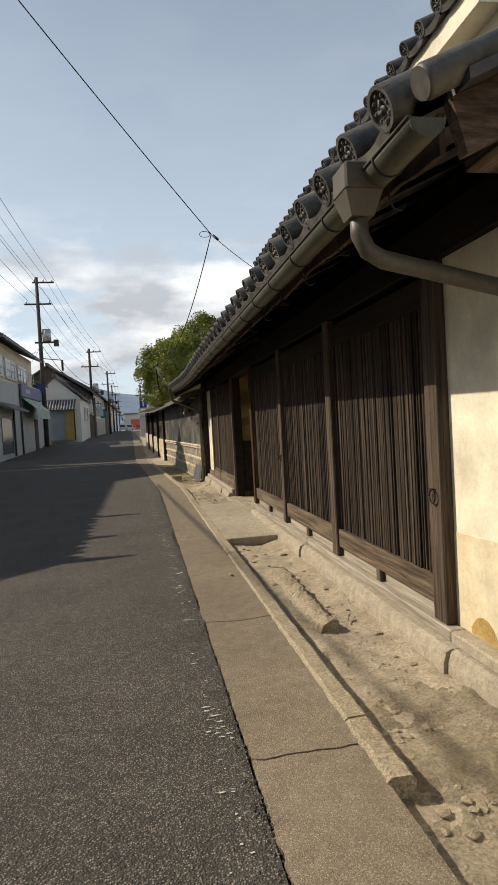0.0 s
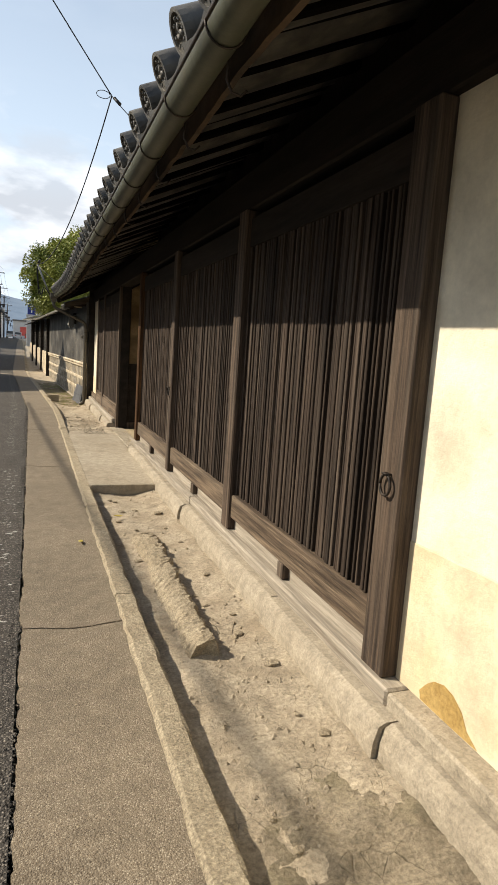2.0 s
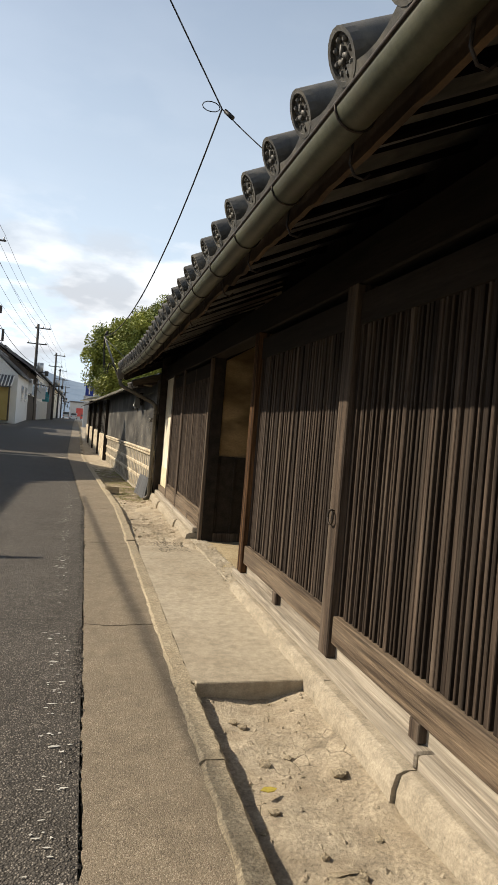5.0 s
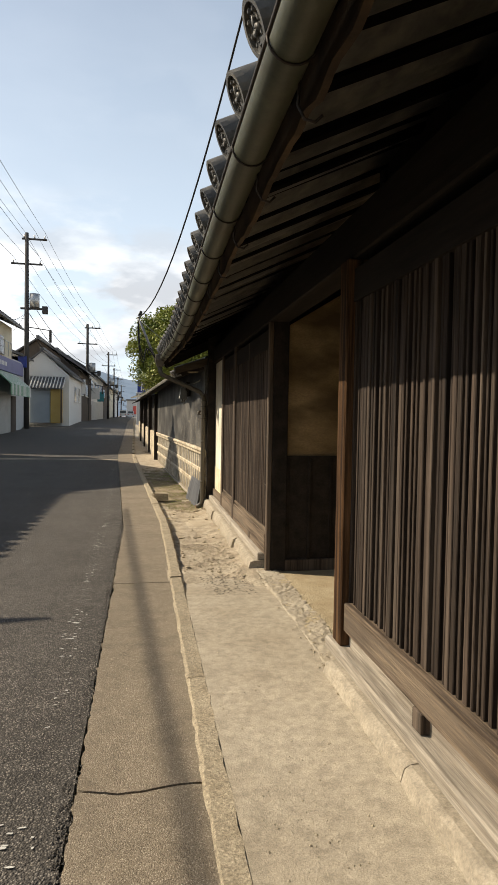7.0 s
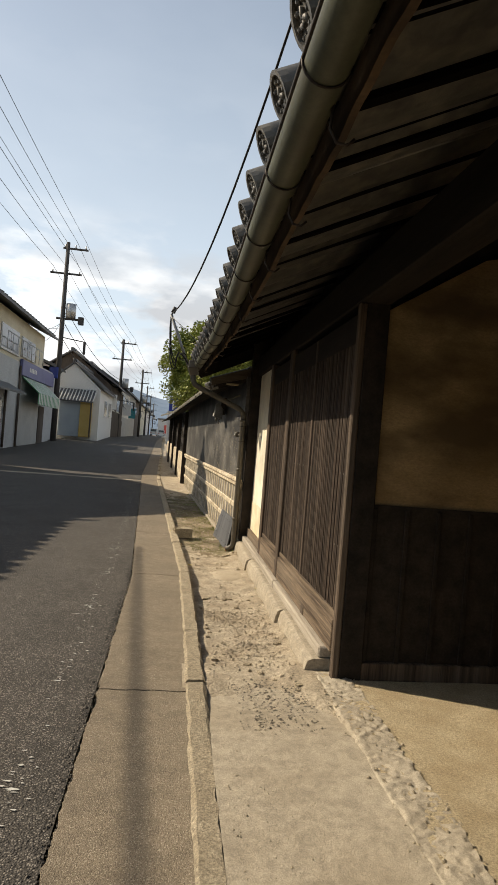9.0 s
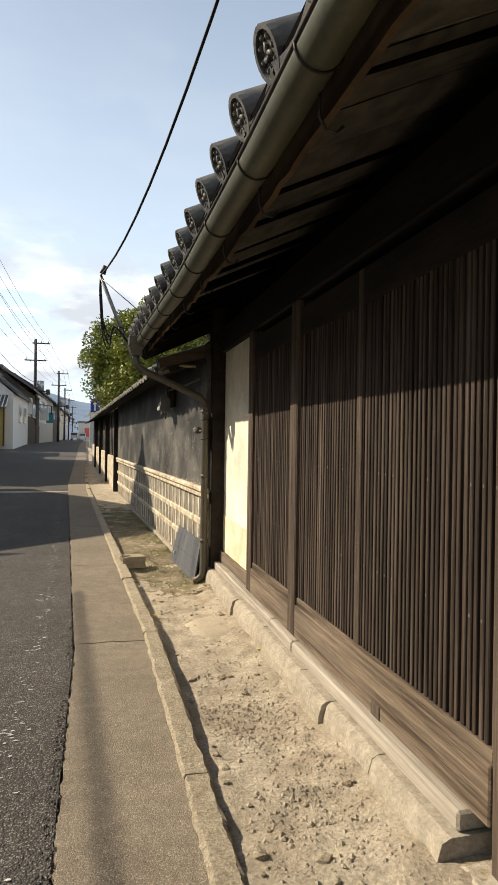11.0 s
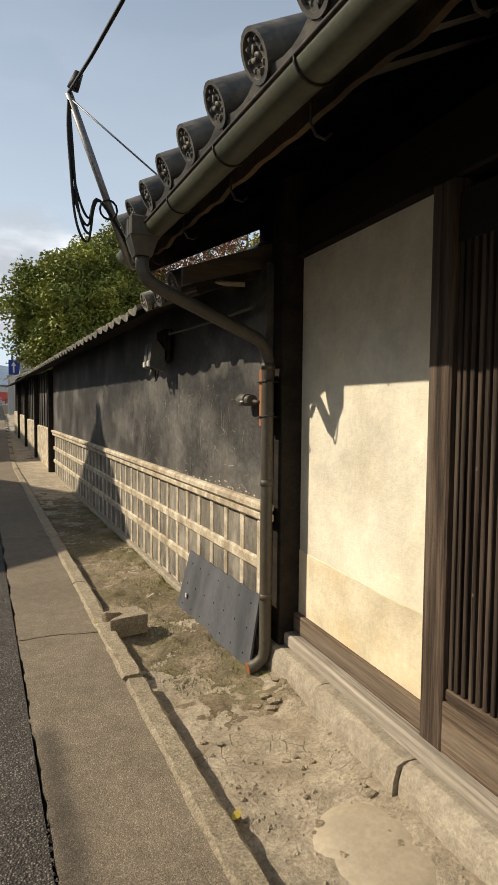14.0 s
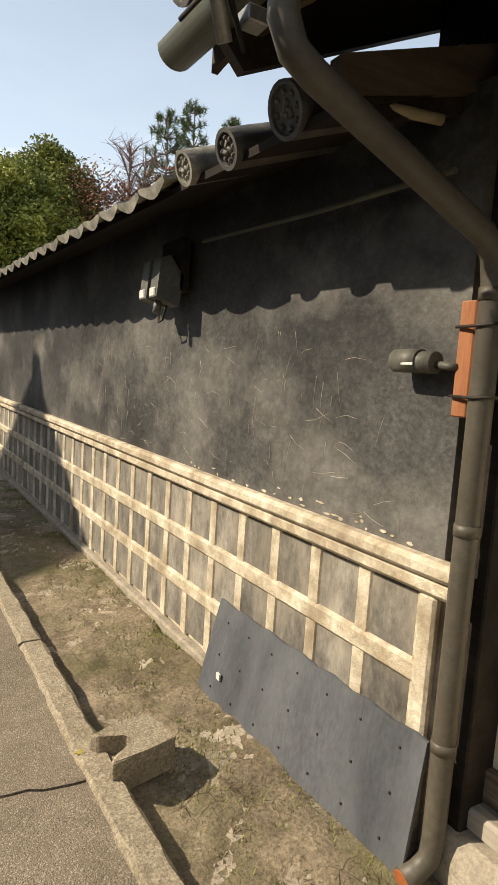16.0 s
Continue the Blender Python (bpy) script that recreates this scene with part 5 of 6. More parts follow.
def gable_roof(parent, x0, x1, y0, y1, z_eave, z_ridge, over, along_y=True):
    """Two slopes with eave thickness and rows of tile ribs."""
    t = 0.12
    bm = bmesh.new()
    if along_y:
        mx = (x0 + x1) / 2
        out = [(x0 - over, z_eave - 0.1), (mx, z_ridge), (x1 + over, z_eave - 0.1), (x1 + over, z_eave + t - 0.1), (mx, z_ridge + t), (x0 - over, z_eave + t - 0.1)]
        prism(bm, out, "y", y0 - over * 0.6, y1 + over * 0.6)
    else:
        my = (y0 + y1) / 2
        out = [(y0 - over, z_eave - 0.1), (my, z_ridge), (y1 + over, z_eave - 0.1), (y1 + over, z_eave + t - 0.1), (my, z_ridge + t), (y0 - over, z_eave + t - 0.1)]
        prism(bm, out, "x", x0 - over * 0.6, x1 + over * 0.6)
    r = part("roof", bm, H["roof"], parent, "grey tiled roof")
    if along_y:
        part("ridge", block((x0 + x1) / 2 - 0.15, (x0 + x1) / 2 + 0.15, y0 - over * 0.6, y1 + over * 0.6, z_ridge + t - 0.08, z_ridge + t + 0.18, 0.04), H["roof"], r)
        for k in range(int((y1 - y0 + over) / 0.6)):
            yy = y0 - over * 0.5 + k * 0.6
            part("tile_rib", tubed([(x1 + over, yy, z_eave + t - 0.08), ((x0 + x1) / 2, yy, z_ridge + t + 0.02)], 0.05, 6), H["roof"], r)
    else:
        part("ridge", block(x0 - over * 0.6, x1 + over * 0.6, (y0 + y1) / 2 - 0.15, (y0 + y1) / 2 + 0.15, z_ridge + t - 0.08, z_ridge + t + 0.18, 0.04), H["roof"], r)
        for k in range(int((x1 - x0 + over) / 0.6)):
            xx = x0 - over * 0.5 + k * 0.6
            part("tile_rib", tubed([(xx, y0 - over, z_eave + t - 0.08), (xx, (y0 + y1) / 2, z_ridge + t + 0.02)], 0.05, 6), H["roof"], r)
    return r


def gable_walls(parent, x0, x1, y0, y1, z0, z_eave, z_ridge, material, along_y=True, label=""):
    bm = bmesh.new()
    if along_y:
        prism(bm, [(x0, z0), (x1, z0), (x1, z_eave), ((x0 + x1) / 2, z_ridge), (x0, z_eave)], "y", y0, y1)
    else:
        prism(bm, [(y0, z0), (y1, z0), (y1, z_eave), ((y0 + y1) / 2, z_ridge), (y0, z_eave)], "x", x0, x1)
    return part("wall", bm, material, parent, label)


def house(name, x1, depth, y0, y1, z_eave, z_ridge, material, label, over=0.5, along_y=True, windows=(), lower=None):
    z0 = min(rise(y0), rise(y1)) - 0.3
    h = thing(name, (0, 0, 0), label, "house", "houses across the road")
    gable_walls(h, x1 - depth, x1, y0, y1, z0, z_eave, z_ridge, material, along_y)
    gable_roof(h, x1 - depth, x1, y0, y1, z_eave, z_ridge, over, along_y)
    if lower:
        part("ground_storey", block(x1 - 0.3, x1 + 0.06, y0 + 0.05, y1 - 0.05, z0, lower[0], 0.02), lower[1], h)
    for a, b, c, d in windows:
        house_window(h, x1 + 0.005, a, b, c, d)
    return h


X1 = -6.65
A = house("shop_house", X1, 8.5, 34.5, 46.2, 6.75, 8.9, H["cream"], "two-storey cream shop house with a striped awning", 0.7, True,
          ((37.2, 40.3, 4.85, 6.0), (40.9, 43.8, 4.95, 5.95), (35.0, 36.6, 4.85, 6.0)), (4.6, H["grey"]))
sh = part("shutter", block(X1 + 0.06, X1 + 0.10, 40.9, 45.3, 0.35, 2.7, 0.01), H["shutter"], A, "closed grey roller shutter")
for k in range(20):
    part("slat", block(X1 + 0.10, X1 + 0.115, 40.95, 45.25, 0.42 + k * 0.112, 0.50 + k * 0.112), H["shutter"], sh)
part("door", block(X1 + 0.06, X1 + 0.10, 45.6, 47.0, 0.4, 2.6, 0.01), H["timber"], A, "dark shop door")
part("sign_band", block(X1 + 0.06, X1 + 0.22, 40.7, 48.6, 3.95, 4.75, 0.02), H["purple"], A, "purple-blue sign band")
part("annexe", block(X1 - 3.0, X1 + 0.05, 46.16, 49.0, 0.2, 4.9, 0.02), H["grey"], A, "low grey annexe beside the shop")
for k in range(5):
    part("sign_bar", block(X1 + 0.221, X1 + 0.228, 42.2 + k * 0.34, 42.42 + k * 0.34, 4.25, 4.48), H["white"], A)
aw = part("awning", prism(bmesh.new(), [(X1 + 0.1, 3.95), (X1 + 1.0, 3.15), (X1 + 1.0, 2.55), (X1 + 0.97, 2.55), (X1 + 0.97, 3.12), (X1 + 0.1, 3.88)], "y", 41.2, 46.6), H["green"], A, "green and white striped awning")
for k in range(15):
    y = 41.3 + k * 0.38
    part("stripe", prism(bmesh.new(), [(X1 + 0.1, 3.957), (X1 + 1.006, 3.153), (X1 + 1.006, 2.56), (X1 + 1.001, 2.56), (X1 + 1.0, 3.15), (X1 + 0.1, 3.95)], "y", y, y + 0.17), H["white"], aw)
part("drainpipe", tubed([(X1 + 0.14, 40.6, 0.3), (X1 + 0.14, 40.6, 4.4)], 0.06, 8), H["timber"], A)
part("drainpipe", tubed([(X1 + 0.14, 38.3, 0.3), (X1 + 0.14, 38.3, 3.2)], 0.06, 8), H["timber"], A)
part("canopy", prism(bmesh.new(), [(X1, 3.4), (X1 + 0.9, 2.95), (X1 + 0.9, 2.85), (X1, 3.2)], "y", 34.5, 39.0), H["roof"], A, "dark tiled lean-to canopy")
part("ground_window", block(X1 + 0.06, X1 + 0.1, 35.2, 38.0, 0.5, 2.5, 0.01), H["glass"], A)
for k in range(9):
    part("balcony_rail", tubed([(X1 + 0.45, 36.8 + k * 0.9, 4.75), (X1 + 0.45, 36.8 + k * 0.9, 5.55)], 0.02, 5), H["alu"], A)
part("balcony_rail", tubed([(X1 + 0.45, 36.8, 5.55), (X1 + 0.45, 44.0, 5.55)], 0.025, 5), H["alu"], A)
part("balcony_rail", tubed([(X1 + 0.45, 36.8, 5.15), (X1 + 0.45, 44.0, 5.15)], 0.02, 5), H["alu"], A)
antenna = thing("tv_antenna", (-8.6, 37.5, 8.3), "thin grey rooftop television antenna", "antenna")
part("mast", tubed([(0, 0, 0), (0, 0, 3.2)], 0.025, 6), H["alu"], antenna)
part("boom", tubed([(-0.6, 0, 3.0), (0.6, 0, 3.0)], 0.02, 5), H["alu"], antenna)
for k in range(6):
    part("rod", tubed([(-0.5 + k * 0.2, -0.3, 3.0), (-0.5 + k * 0.2, 0.3, 3.0)], 0.012, 5), H["alu"], antenna)

bsign = thing("street_sign", (-6.45, 49.3, 4.6), "blue rectangular shop sign on a bracket", "sign")
part("panel", block(-0.9, 0.1, 0, 0.12, 0, 0.75, 0.02), H["blue"], bsign)
part("bracket", tubed([(-0.8, 0.06, 0.3), (-1.2, 0.06, 0.3)], 0.04, 6), H["alu"], bsign)

# low house between, then the white storehouse with the gable to the street's near side
house("low_house", -6.9, 6.0, 49.3, 52.6, 5.4, 6.6, H["grey"], "low grey house behind the utility pole", 0.4, True)
K = house("storehouse", -4.15, 3.9, 54.0, 63.0, 4.45, 6.2, H["white"], "white plastered storehouse with a grey tiled gable", 0.30, True, ((57.0, 58.4, 2.6, 3.8), (60.0, 61.4, 2.6, 3.8)))
shed = thing("shed", (0, 0, 0), "small yellow and blue-grey shed with a tin roof", "shed")
part("wall", block(-6.8, -5.35, 53.0, 53.96, 0.9, 3.4, 0.02), H["bluegrey"], shed)
part("wall", block(-5.34, -4.62, 52.9, 53.96, 0.9, 3.4, 0.02), H["yellow"], shed)
part("roof", prism(bmesh.new(), [(52.5, 3.35), (54.0, 4.25), (54.0, 4.33), (52.5, 3.43)], "x", -7.0, -4.4), H["roof"], shed, "ribbed pale tin roof")
for k in range(12):
    part("roof_rib", tubed([(-6.95 + k * 0.23, 52.48, 3.45), (-6.95 + k * 0.23, 54.0, 4.36)], 0.04, 5), H["white"], shed)
part("post", block(-4.6, -4.5, 52.6, 52.7, 0.9, 3.4), H["timber"], shed)
house("timber_house", -4.4, 7.0, 63.3, 76.0, 5.5, 8.2, H["timber"], "old dark timber town house with tiled roof", 0.7, True, ((64.5, 67.0, 3.4, 4.6), (69.0, 72.0, 3.4, 4.6)), (2.7, H["timber"]))
house("white_shop", -4.6, 7.0, 76.4, 88.0, 6.3, 8.6, H["white"], "white two-storey shop front far down the street", 0.5, True, ((78, 80, 4.4, 5.6), (83, 85.5, 4.4, 5.6)), (3.2, H["grey"]))
house("grey_house", -4.9, 7.0, 88.5, 104.0, 6.6, 9.0, H["grey"], "grey rendered town house far down the street", 0.5, True, ((91, 94, 4.6, 5.8), (97, 100, 4.6, 5.8)))
house("timber_house", -5.2, 7.0, 105, 124.0, 6.8, 9.0, H["timber"], "old dark timber town house with tiled roof", 0.6, True, ((108, 112, 4.6, 5.8),))
house("cream_house", -5.6, 7.0, 125, 150.0, 7.2, 9.6, H["cream"], "cream rendered house far down the street", 0.5, True, ((130, 134, 4.6, 5.8),))
house("white_shop", -6.0, 8.0, 151, 185.0, 7.5, 9.6, H["white"], "white two-storey shop front far down the street", 0.5, True)
for x, y, m in ((-4.2, 90.0, "teal"), (-4.0, 79.0, "white"), (-4.1, 62.8, "white")):
    s = thing("shop_sign", (x, y, 3.4), "small projecting shop sign on a house front", "sign")
    part("panel", block(-0.6, 0.3, 0, 0.15, 0, 1.3, 0.02), H[m], s)
# unseen neighbours beside the path, whose shade lies on the road
house("neighbour_house", -6.5, 8.0, 10.9, 21.2, 5.05, 7.6, H["grey"], "grey two-storey house beside the road", 0.5, True, ((12, 14, 3.3, 4.5), (16, 18, 3.3, 4.5)))
house("gabled_house", -6.4, 9.0, 21.6, 30.9, 4.95, 8.45, H["white"], "white gabled house beside the road", 0.4, False)
house("neighbour_house", -7.0, 8.0, -18.0, 5.0, 4.9, 6.9, H["cream"], "low cream house beside the road", 0.4, True)
for nb in [ob for ob in bpy.data.objects if ob.name.startswith("neighbour_house") and not ob.parent][:1]:
    nb_tile = to_mesh("eave_tile", tubed([(-0.5, 0, 0.20), (0.14, 0, -0.045)], 0.085, 8), H["roof"])
    for k in range(36):
        piece("eave_tile", nb_tile, nb, Matrix.Translation((-6.02, 10.75 + k * 0.3, 5.05)))
    # unseen tapered rods, added only to cast finger shadows on the road
    for y, z, reach in ((10.55, 5.02, 0.75), (12.0, 4.98, 0.55), (14.0, 4.9, 1.0), (21.4, 5.05, 0.5)):
        part("eave_horn", tubed([(-6.2, y, z), (-6.0 + reach * 0.5, y + 0.02, z + 0.02), (-6.0 + reach, y + 0.05, z + 0.05)], [0.12, 0.085, 0.03], 8), H["roof"], nb)
# right-hand side beyond the garden wall
gate = thing("gate_pillar", (0, 0, 0), "grey concrete pillar at the garden wall's end", "pillar")
part("shaft", block(0.75, 1.9, 58.5, 60.0, 0.6, 3.35, 0.03), H["grey"], gate)
part("cap", block(0.7, 1.95, 58.4, 60.1, 3.35, 3.5, 0.02), H["grey"], gate)
house("side_house", 7.6, 6.0, 62.0, 80.0, 4.6, 6.8, H["grey"], "low grey house on the garden side", 0.5, True)
house("side_house", 8.0, 6.6, 84.0, 110.0, 5.2, 7.4, H["cream"], "low cream house on the garden side", 0.5, True)
hall = thing("red_shop", (0, 0, 0), "low shop with a faded red front at the street's end", "shop")
part("wall", block(-5.0, 4.0, 240, 250, 0.8, 7.5, 0.05), H["grey"], hall)
part("front", block(-2.6, 2.4, 239.8, 240.0, 2.4, 5.5, 0.02), H["red"], hall)
part("roof", block(-5.3, 4.3, 239.5, 250.5, 7.5, 8.0, 0.05), H["roof"], hall)
tsign = thing("traffic_sign", (1.15, 57.5, 0.9), "blue square traffic sign with a white arrow on a post", "sign")
part("post", tubed([(0, 0, -0.3), (0, 0, 3.6)], 0.035, 8), H["alu"], tsign)
part("panel", block(-0.32, 0.32, -0.06, -0.03, 2.55, 3.55, 0.01), H["blue"], tsign)
part("arrow", prism(bmesh.new(), [(-0.05, 2.68), (0.05, 2.68), (0.05, 3.15), (0.16, 3.15), (0.0, 3.42), (-0.16, 3.15), (-0.05, 3.15)], "y", -0.066, -0.060), H["white"], tsign, "white arrow")
part("lower_panel", block(-0.25, 0.25, -0.06, -0.03, 2.0, 2.42, 0.01), H["white"], tsign)


def parked_car(x, y, material, label):
    c = thing("parked_car", (x, y, rise(y)), label, "car", "cars far down the street")
    part("body", prism(bmesh.new(), [(-2.0, 0.3), (2.0, 0.3), (2.0, 0.85), (1.3, 0.95), (0.8, 1.55), (-1.7, 1.6), (-2.0, 0.95)], "x", -0.75, 0.75), material, c)
    part("windscreen", block(-0.65, 0.65, -2.02, -1.9, 0.98, 1.5), H["glass"], c)
    for dx in (-0.7, 0.7):
        for dy in (-1.3, 1.3):
            part("wheel", tubed([(dx - 0.08, dy, 0.3), (dx + 0.08, dy, 0.3)], 0.3, 12), H["timber"], c)
    for dx in (-0.55, 0.55):
        part("lamp", block(dx - 0.12, dx + 0.12, -2.03, -1.98, 0.6, 0.78), H["red"], c)
    return c


parked_car(-1.9, 165, H["white"], "white car far down the street")
parked_car(0.2, 190, H["red"], "red car far down the street")
parked_car(-3.3, 150, H["white"], "white car far down the street")

# ---- utility poles and lines ----
concrete = mat("dark_utility_pole", (0.045, 0.042, 0.040), (0.075, 0.07, 0.066), 2, 30, 0.85, 0.2)


def utility_pole(x, y, height, label):
    z = rise(y) - 0.2
    p = thing("utility_pole", (x, y, z), label, "utility pole", "utility poles")
    part("shaft", tubed([(0, 0, 0), (0, 0, height + 0.2)], [0.19, 0.12], 12), concrete, p)
    for zz, a, b in ((height - 0.25, -0.3, 1.3), (height - 1.9, -1.0, 1.0)):
        arm = part("cross_arm", block(a, b, -0.06, 0.06, zz, zz + 0.11, 0.01), concrete, p)
        for k in range(3):
            xx = a + 0.15 + k * (b - a - 0.3) / 2
            part("insulator", tubed([(xx, 0, zz + 0.11), (xx, 0, zz + 0.32)], [0.05, 0.035], 8), H["alu"], arm)
    part("transformer", tubed([(0.5, 0, height - 4.7), (0.5, 0, height - 3.8)], 0.32, 14), H["alu"], p, "grey pole transformer")
    part("transformer_arm", block(-0.4, 1.3, -0.06, 0.06, height - 4.85, height - 4.72, 0.01), concrete, p)
    part("fuse_box", block(1.0, 1.35, -0.15, 0.15, height - 5.1, height - 4.6, 0.02), concrete, p)
    part("street_lamp_arm", tubed([(0, 0, height - 6.0), (1.6, 0, height - 6.2)], 0.035, 6), concrete, p)
    part("street_lamp", block(1.45, 1.6, -0.1, 0.1, height - 7.0, height - 6.2, 0.02), concrete, p)
    return p


POLES = [(-6.2, 2.0, 12.6), (-6.4, 49.6, 13.0), (-4.45, 72.0, 10.0), (-3.9, 100.0, 10.0), (-4.6, 132, 10.0), (-5.2, 165, 10.0), (-5.6, 200, 10.0)]
for x, y, h in POLES:
    utility_pole(x, y, h, "dark utility pole with cross-arms and transformer")
utility_pole(1.2, 120, 9.0, "dark utility pole with cross-arms and transformer")
for (xa, ya, ha), (xb, yb, hb_) in zip(POLES, POLES[1:]):
    for dx, dz in ((-0.15, 0.1), (0.55, 0.1), (1.15, 0.1), (-0.85, -1.6), (0.0, -1.6), (0.85, -1.6), (0.1, -4.2), (0.15, -5.3), (0.1, -6.3)):
        if ya < 10 and dz < -3:
            continue
        wire("power_line", (xa + dx, ya, rise(ya) + ha + dz), (xb + dx, yb, rise(yb) + hb_ + dz), 0.45 if dz > -3 else 0.8, 0.012 if dz > -4 else 0.010 if ya < 10 else 0.022, "black overhead line between utility poles", 18)
for k in range(3):
    wire("service_cable", (-6.2, 49.6, 8.0 + k * 0.5), (-7.0, 40.0 + k * 4, 6.8), 0.3, 0.012, "black service cable to a house")
# cable bundle low over the road's edge
wire("cable_bundle", (-4.55, 0.0, 6.15), (-6.2, 20.0, 6.35), 0.1, 0.022, "thick black bundle of telephone cables", 16)


# ---- plants ----
leaf_mats = {
    "evergreen": mat("evergreen_leaf", (0.11, 0.145, 0.024), (0.34, 0.35, 0.062), 1.2, 8, 0.5, 0.0, rand=0.1, spec=0.4),
    "red": mat("russet_leaf", (0.16, 0.075, 0.04), (0.24, 0.12, 0.065), 1.5, 8, 0.7, 0.0),
    "pine": mat("pine_needles", (0.075, 0.11, 0.04), (0.13, 0.17, 0.065), 1.5, 8, 0.6, 0.0),
}
bark = mat("grey_brown_bark", (0.10, 0.08, 0.06), (0.17, 0.14, 0.11), 5, 40, 0.9, 0.6, stretch=(1, 1, 0.2))


def leaves(centre, radii, clumps, per, size, seed, clump_r=0.55, spread=1.0, needle=False):
    rnd = random.Random(seed)
    verts, faces = [], []
    for c in range(clumps):
        while True:
            d = Vector((rnd.uniform(-1, 1), rnd.uniform(-1, 1), rnd.uniform(-1, 1)))
            if 0.1 < d.length < 1:
                break
        d = d.normalized() * (d.length ** 0.35) * rnd.uniform(0.78, 1.06)
        cc = Vector(centre) + Vector((d.x * radii[0], d.y * radii[1], d.z * radii[2]))
        cr = clump_r * rnd.uniform(0.6, 1.3)
        for k in range(per):
            o = Vector((rnd.gauss(0, 1), rnd.gauss(0, 1), rnd.gauss(0, 0.75)))
            o *= min(1.0, 1.7 / max(o.length, 0.01))
            p = cc + o * cr * 0.6
            a = Vector((rnd.gauss(0, 1), rnd.gauss(0, 1), rnd.gauss(0, 0.7))).normalized()
            b = a.cross(Vector((rnd.gauss(0, 1), rnd.gauss(0, 1), rnd.gauss(0, 1)))).normalized()
            s = size * rnd.uniform(0.6, 1.3)
            w = s * (0.12 if needle else 0.45)
            i = len(verts)
            up = a.cross(b) * s * 0.15
            verts += [p - a * s, p + b * w + up, p + a * s, p - b * w + up]
            faces += [(i, i + 1, i + 2), (i, i + 2, i + 3)]
    me = bpy.data.meshes.new("crown")
    me.from_pydata([tuple(v) for v in verts], [], faces)
    return me


def limbs(base, top, n, spread, seed, r0, twigs=3):
    rnd = random.Random(seed)
    bm = bmesh.new()
    base, top = Vector(base), Vector(top)
    tube(bm, [base, base.lerp(top, 0.35) + Vector((0.06, 0.05, 0)), base.lerp(top, 0.7) + Vector((-0.05, 0.04, 0)), top], [r0, r0 * 0.8, r0 * 0.5, r0 * 0.15], 9)
    for k in range(n):
        u = rnd.uniform(0.3, 0.95)
        p = base.lerp(top, u)
        d = Vector((rnd.uniform(-1, 1), rnd.uniform(-1, 1), rnd.uniform(0.3, 1.0))) * spread * (1.15 - u * 0.6)
        q = p + d
        tube(bm, [p, p.lerp(q, 0.5) + Vector((0, 0, 0.08)), q], [r0 * 0.35, r0 * 0.2, r0 * 0.06], 6)
        for j in range(twigs):
            e = p.lerp(q, rnd.uniform(0.3, 1.0))
            tube(bm, [e, e + Vector((rnd.uniform(-1, 1), rnd.uniform(-1, 1), rnd.uniform(0.1, 1))) * spread * 0.4], [r0 * 0.10, r0 * 0.03], 5)
    return bm


def tree(at, height, crown_z, radii, kind, label, clumps, per, size, seed, clump_r=0.55, needle=False):
    t = thing("tree", at, label, "tree", "garden trees")
    part("trunk", limbs((0, 0, 0), (0, 0, height * 0.9), 10, max(radii) * 0.6, seed, 0.16), bark, t)
    me = leaves((0, 0, crown_z), radii, clumps, per, size, seed, clump_r, 1.0, needle)
    me.materials.append(leaf_mats[kind])
    c = new("crown", me)
    c.parent = t
    tagged(c, "", "", "", "stuff")
    return t


tree((3.05, 34.0, -0.1), 6.4, 4.35, (2.05, 2.0, 2.15), "evergreen", "dense round evergreen tree behind the garden wall", 420, 330, 0.066, 1, 0.42)
tree((4.6, 35.8, -0.1), 7.4, 5.4, (1.7, 1.7, 2.5), "evergreen", "tall evergreen tree behind the garden wall", 240, 300, 0.062, 2, 0.45)
tree((6.0, 35.0, -0.1), 7.0, 5.7, (1.1, 1.2, 1.8), "red", "russet half-bare tree behind the garden wall", 70, 90, 0.06, 3)
tree((8.3, 33.0, -0.1), 7.2, 5.9, (2.0, 1.6, 1.5), "red", "russet hedge tree behind the garden wall", 50, 60, 0.07, 6)
tree((10.6, 34.0, -0.1), 7.4, 6.3, (2.2, 1.6, 1.6), "evergreen", "broad evergreen behind the garden wall", 60, 70, 0.10, 8)
for k, (x, y) in enumerate(((7.2, 36.0), (7.9, 36.6), (4.2, 41.0))):
    t = thing("bare_tree", (x, y, -0.1), "leafless tree with fine grey-red twigs", "tree", "bare trees")
    part("trunk", limbs((0, 0, 0), (0.1, 0, 8.8 if k < 2 else 5.0), 60, 1.3, 20 + k, 0.085, 9), mat("red_grey_twigs", (0.20, 0.13, 0.11), (0.27, 0.19, 0.16), 4, 20, 0.9, 0.0) if k == 0 else bark, t)


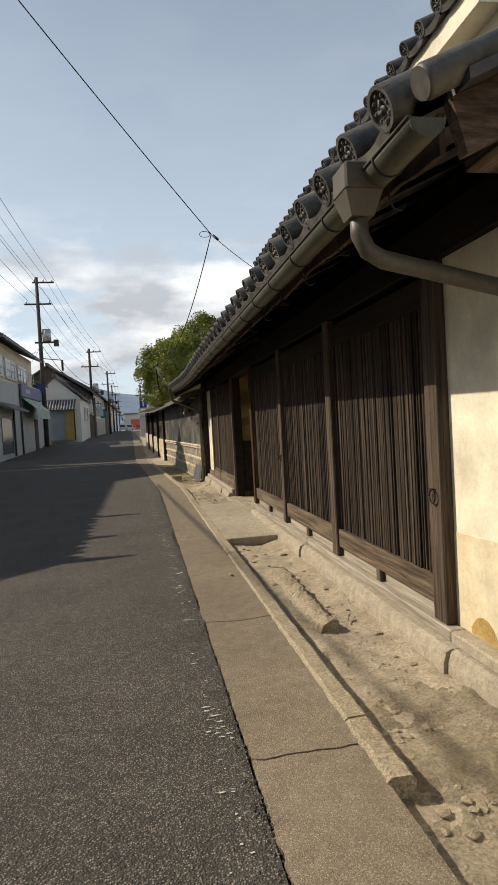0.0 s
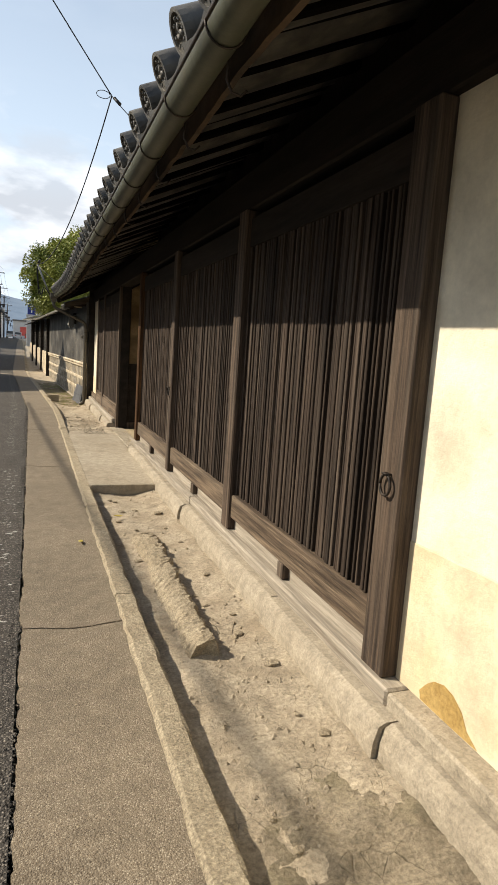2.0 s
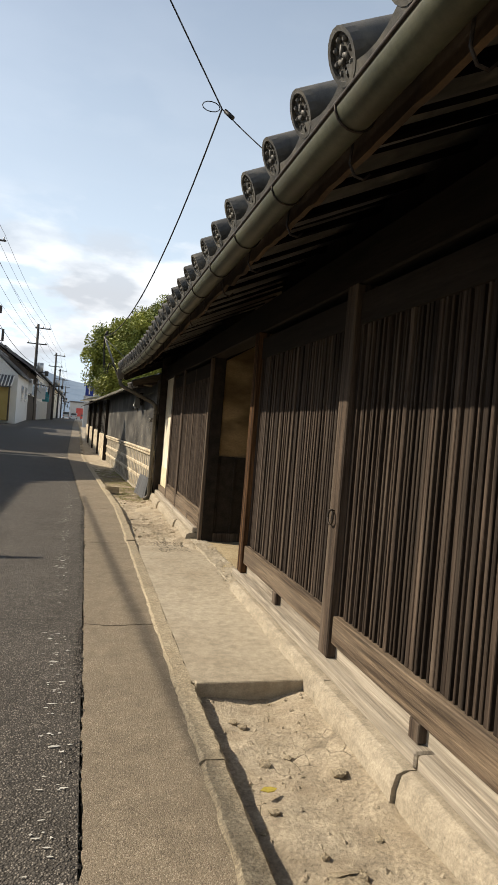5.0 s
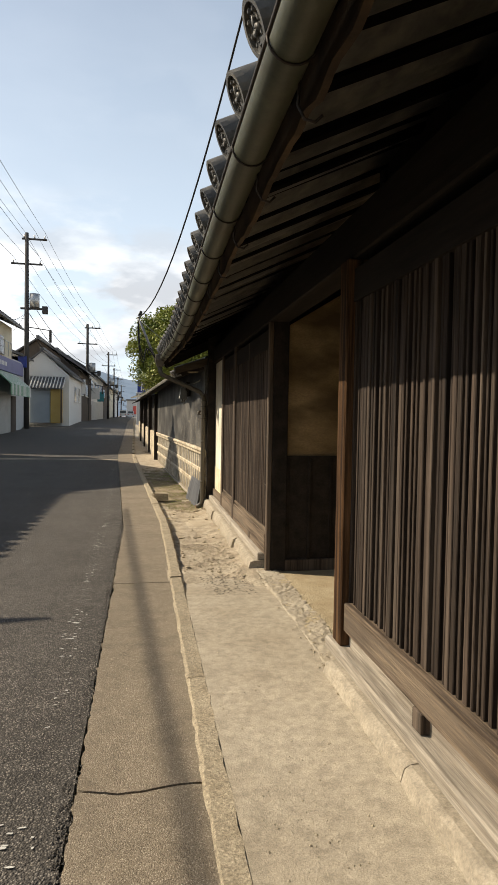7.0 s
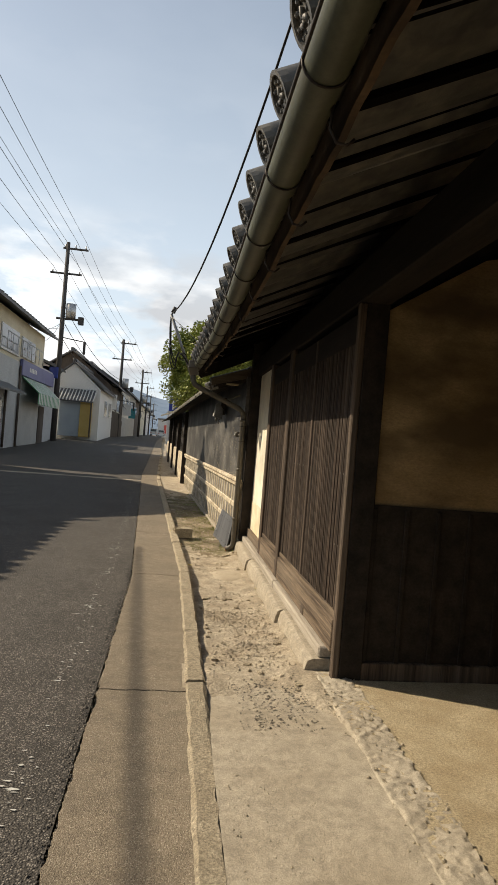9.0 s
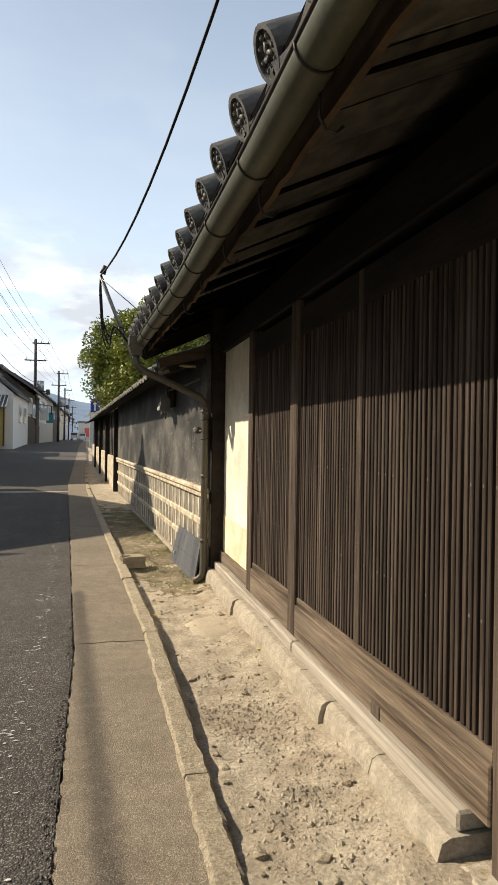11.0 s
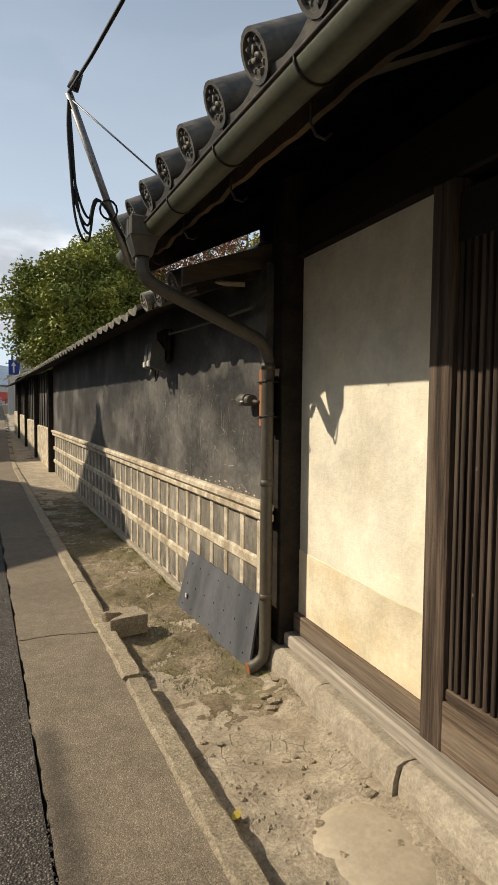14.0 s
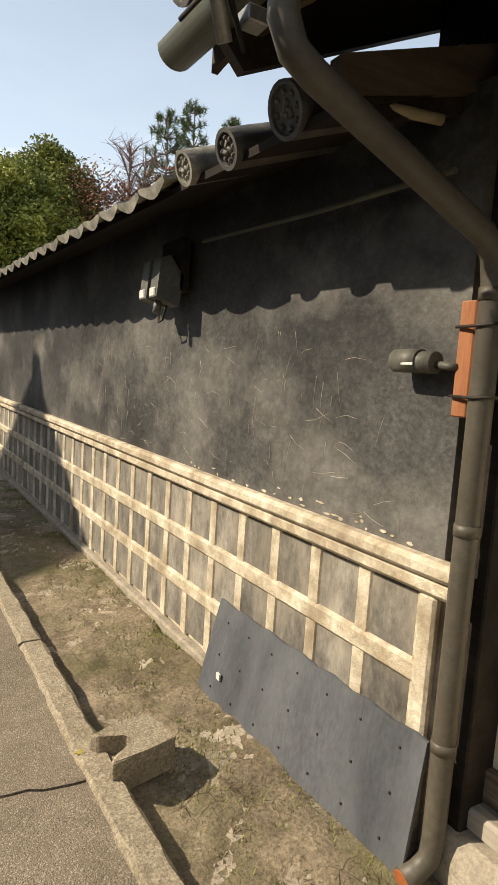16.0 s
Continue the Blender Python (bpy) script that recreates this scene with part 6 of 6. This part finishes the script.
def pine(at, height, spread, seed, label):
    """A young pine: whorls of rising branches, each twig tipped with tufts of needles."""
    rnd = random.Random(seed)
    t = thing("tree", at, label, "tree", "garden trees")
    wood, verts, faces = bmesh.new(), [], []
    tube(wood, [(0, 0, 0), (0.04, 0.03, height * 0.5), (0, 0, height)], [0.13, 0.08, 0.02], 8)
    tips = [Vector((0, 0, height))]
    for w in range(11):
        z = height * (0.42 + 0.055 * w)
        reach = spread * (1.0 - w / 12.5)
        for b in range(6):
            a = rnd.uniform(0, 6.28)
            p = Vector((0, 0, z + rnd.uniform(-0.1, 0.1)))
            q = p + Vector((math.cos(a), math.sin(a), rnd.uniform(0.35, 0.7))) * reach * rnd.uniform(0.7, 1.1)
            tube(wood, [p, p.lerp(q, 0.55) - Vector((0, 0, 0.06)), q], [0.028, 0.018, 0.008], 5)
            tips += [q, p.lerp(q, 0.75) + Vector((rnd.uniform(-0.2, 0.2), rnd.uniform(-0.2, 0.2), 0.1)), p.lerp(q, 0.5) + Vector((rnd.uniform(-0.2, 0.2), rnd.uniform(-0.2, 0.2), 0.08))]
    for tip in tips:
        for k in range(46):
            d = Vector((rnd.gauss(0, 0.7), rnd.gauss(0, 0.7), rnd.gauss(0.55, 0.6))).normalized()
            o = tip - Vector((0, 0, rnd.uniform(0, 0.22)))
            side = d.cross(Vector((rnd.gauss(0, 1), rnd.gauss(0, 1), rnd.gauss(0, 1)))).normalized() * 0.011
            e = o + d * rnd.uniform(0.13, 0.24)
            i = len(verts)
            verts += [tuple(o - side), tuple(o + side), tuple(e)]
            faces.append((i, i + 1, i + 2))
    part("trunk", wood, bark, t)
    me = bpy.data.meshes.new("crown")
    me.from_pydata(verts, [], faces)
    me.materials.append(leaf_mats["pine"])
    crown = new("crown", me)
    crown.parent = t
    tagged(crown, "", "", "", "stuff")
    return t


pine((8.9, 37.0, -0.1), 10.4, 1.9, 4, "green pine tree behind the garden wall")
pine((10.1, 37.5, -0.1), 11.2, 1.9, 5, "green pine tree behind the garden wall")
pine((11.9, 38.0, -0.1), 11.2, 1.7, 7, "green pine tree behind the garden wall")


def grass(seed, n, x0, x1, y0, y1, h):
    rnd = random.Random(seed)
    verts, faces = [], []
    for k in range(n):
        y = rnd.uniform(y0, y1)
        x = fx(y) - 0.05 - (x1 - x0) * rnd.random() ** 2.2
        if nz(x, y, 2.4, 7) + 0.35 * rnd.uniform(-1, 1) < 0.05:
            continue
        z = soil_height(x, y)
        a = rnd.uniform(0, 6.28)
        hh, w = h * rnd.uniform(0.4, 1.1), 0.003
        i = len(verts)
        verts += [(x - w * math.cos(a), y - w * math.sin(a), z), (x + w * math.cos(a), y + w * math.sin(a), z), (x + hh * 0.5 * math.sin(a), y + hh * 0.5 * math.cos(a), z + hh)]
        faces.append((i, i + 1, i + 2))
    me = bpy.data.meshes.new("grass")
    me.from_pydata(verts, [], faces)
    return me


g = grass(3, 26000, 0.0, 0.55, 16.9, 25.5, 0.026)
g.materials.append(mat("moss_green_grass", (0.17, 0.20, 0.045), (0.26, 0.26, 0.08), 3, 10, 0.8, 0.0))
tagged(new("grass", g), "sparse short grass and moss along the wall foot", "grass", "", "stuff")
leafm = mat("yellow_dead_leaf", (0.45, 0.36, 0.05), (0.55, 0.45, 0.10), 8, 40, 0.7, 0.0)
for x, y, z, a in ((1.86, 7.35, -0.03, 20), (1.49, 6.55, 0.02, 80), (1.50, 18.0, 0.02, 10), (1.72, 15.9, -0.03, 50), (2.36, 14.9, -0.02, 120)):
    bm = bmesh.new()
    prism(bm, [(-0.045, 0), (-0.015, 0.016), (0.02, 0.014), (0.045, 0), (0.02, -0.014), (-0.015, -0.016)], "z", 0, 0.003)
    lf = part("fallen_leaf", bm, leafm)
    lf.matrix_basis = pose(x, y, z + 0.008, 8, 10, a)
    tagged(lf, "yellow dead leaf lying on the ground", "leaf", "fallen leaves")

# iron ring on the first post
ring = thing("iron_ring", (2.455, 4.265, 0.98), "rusty iron hitching ring on the first post", "ring", "iron rings")
part("ring", tubed([(-0.012, 0.035 * math.cos(a), -0.03 + 0.042 * math.sin(a)) for a in [k * 0.4488 for k in range(15)]], 0.006, 6), M["iron"], ring)
part("staple", tubed([(0.01, -0.012, 0.012), (-0.022, -0.01, 0.016), (-0.022, 0.01, 0.016), (0.01, 0.012, 0.012)], 0.005, 6), M["iron"], ring)
copy_thing(ring, Matrix.Translation((2.455, 8.295, 1.02)))

# ---- hills ----
bm = bmesh.new()
rows = []
nx = 120
for j, (y, k) in enumerate(((1300, 0.0), (1500, 0.45), (1750, 0.8), (2000, 1.0), (2300, 0.7))):
    row = []
    for i in range(nx + 1):
        x = -1500 + 3000 * i / nx
        h = 105 + 30 * noise.noise((x * 0.004, 1.3, 0)) + 14 * noise.noise((x * 0.013, 4.2, 0)) + 40 * math.exp(-((x + 170) / 90) ** 2)
        row.append(bm.verts.new((x, y, -2 + k * h)))
    rows.append(row)
for a, b in zip(rows, rows[1:]):
    for i in range(nx):
        bm.faces.new((a[i], a[i + 1], b[i + 1], b[i])).smooth = True
setting("backdrop_hills", bm, mat("hazy_blue_woods", (0.13, 0.19, 0.27), (0.17, 0.23, 0.31), 0.02, 0.2, 0.95, 0.0, depth=0.15), "hazy blue wooded hills on the horizon")
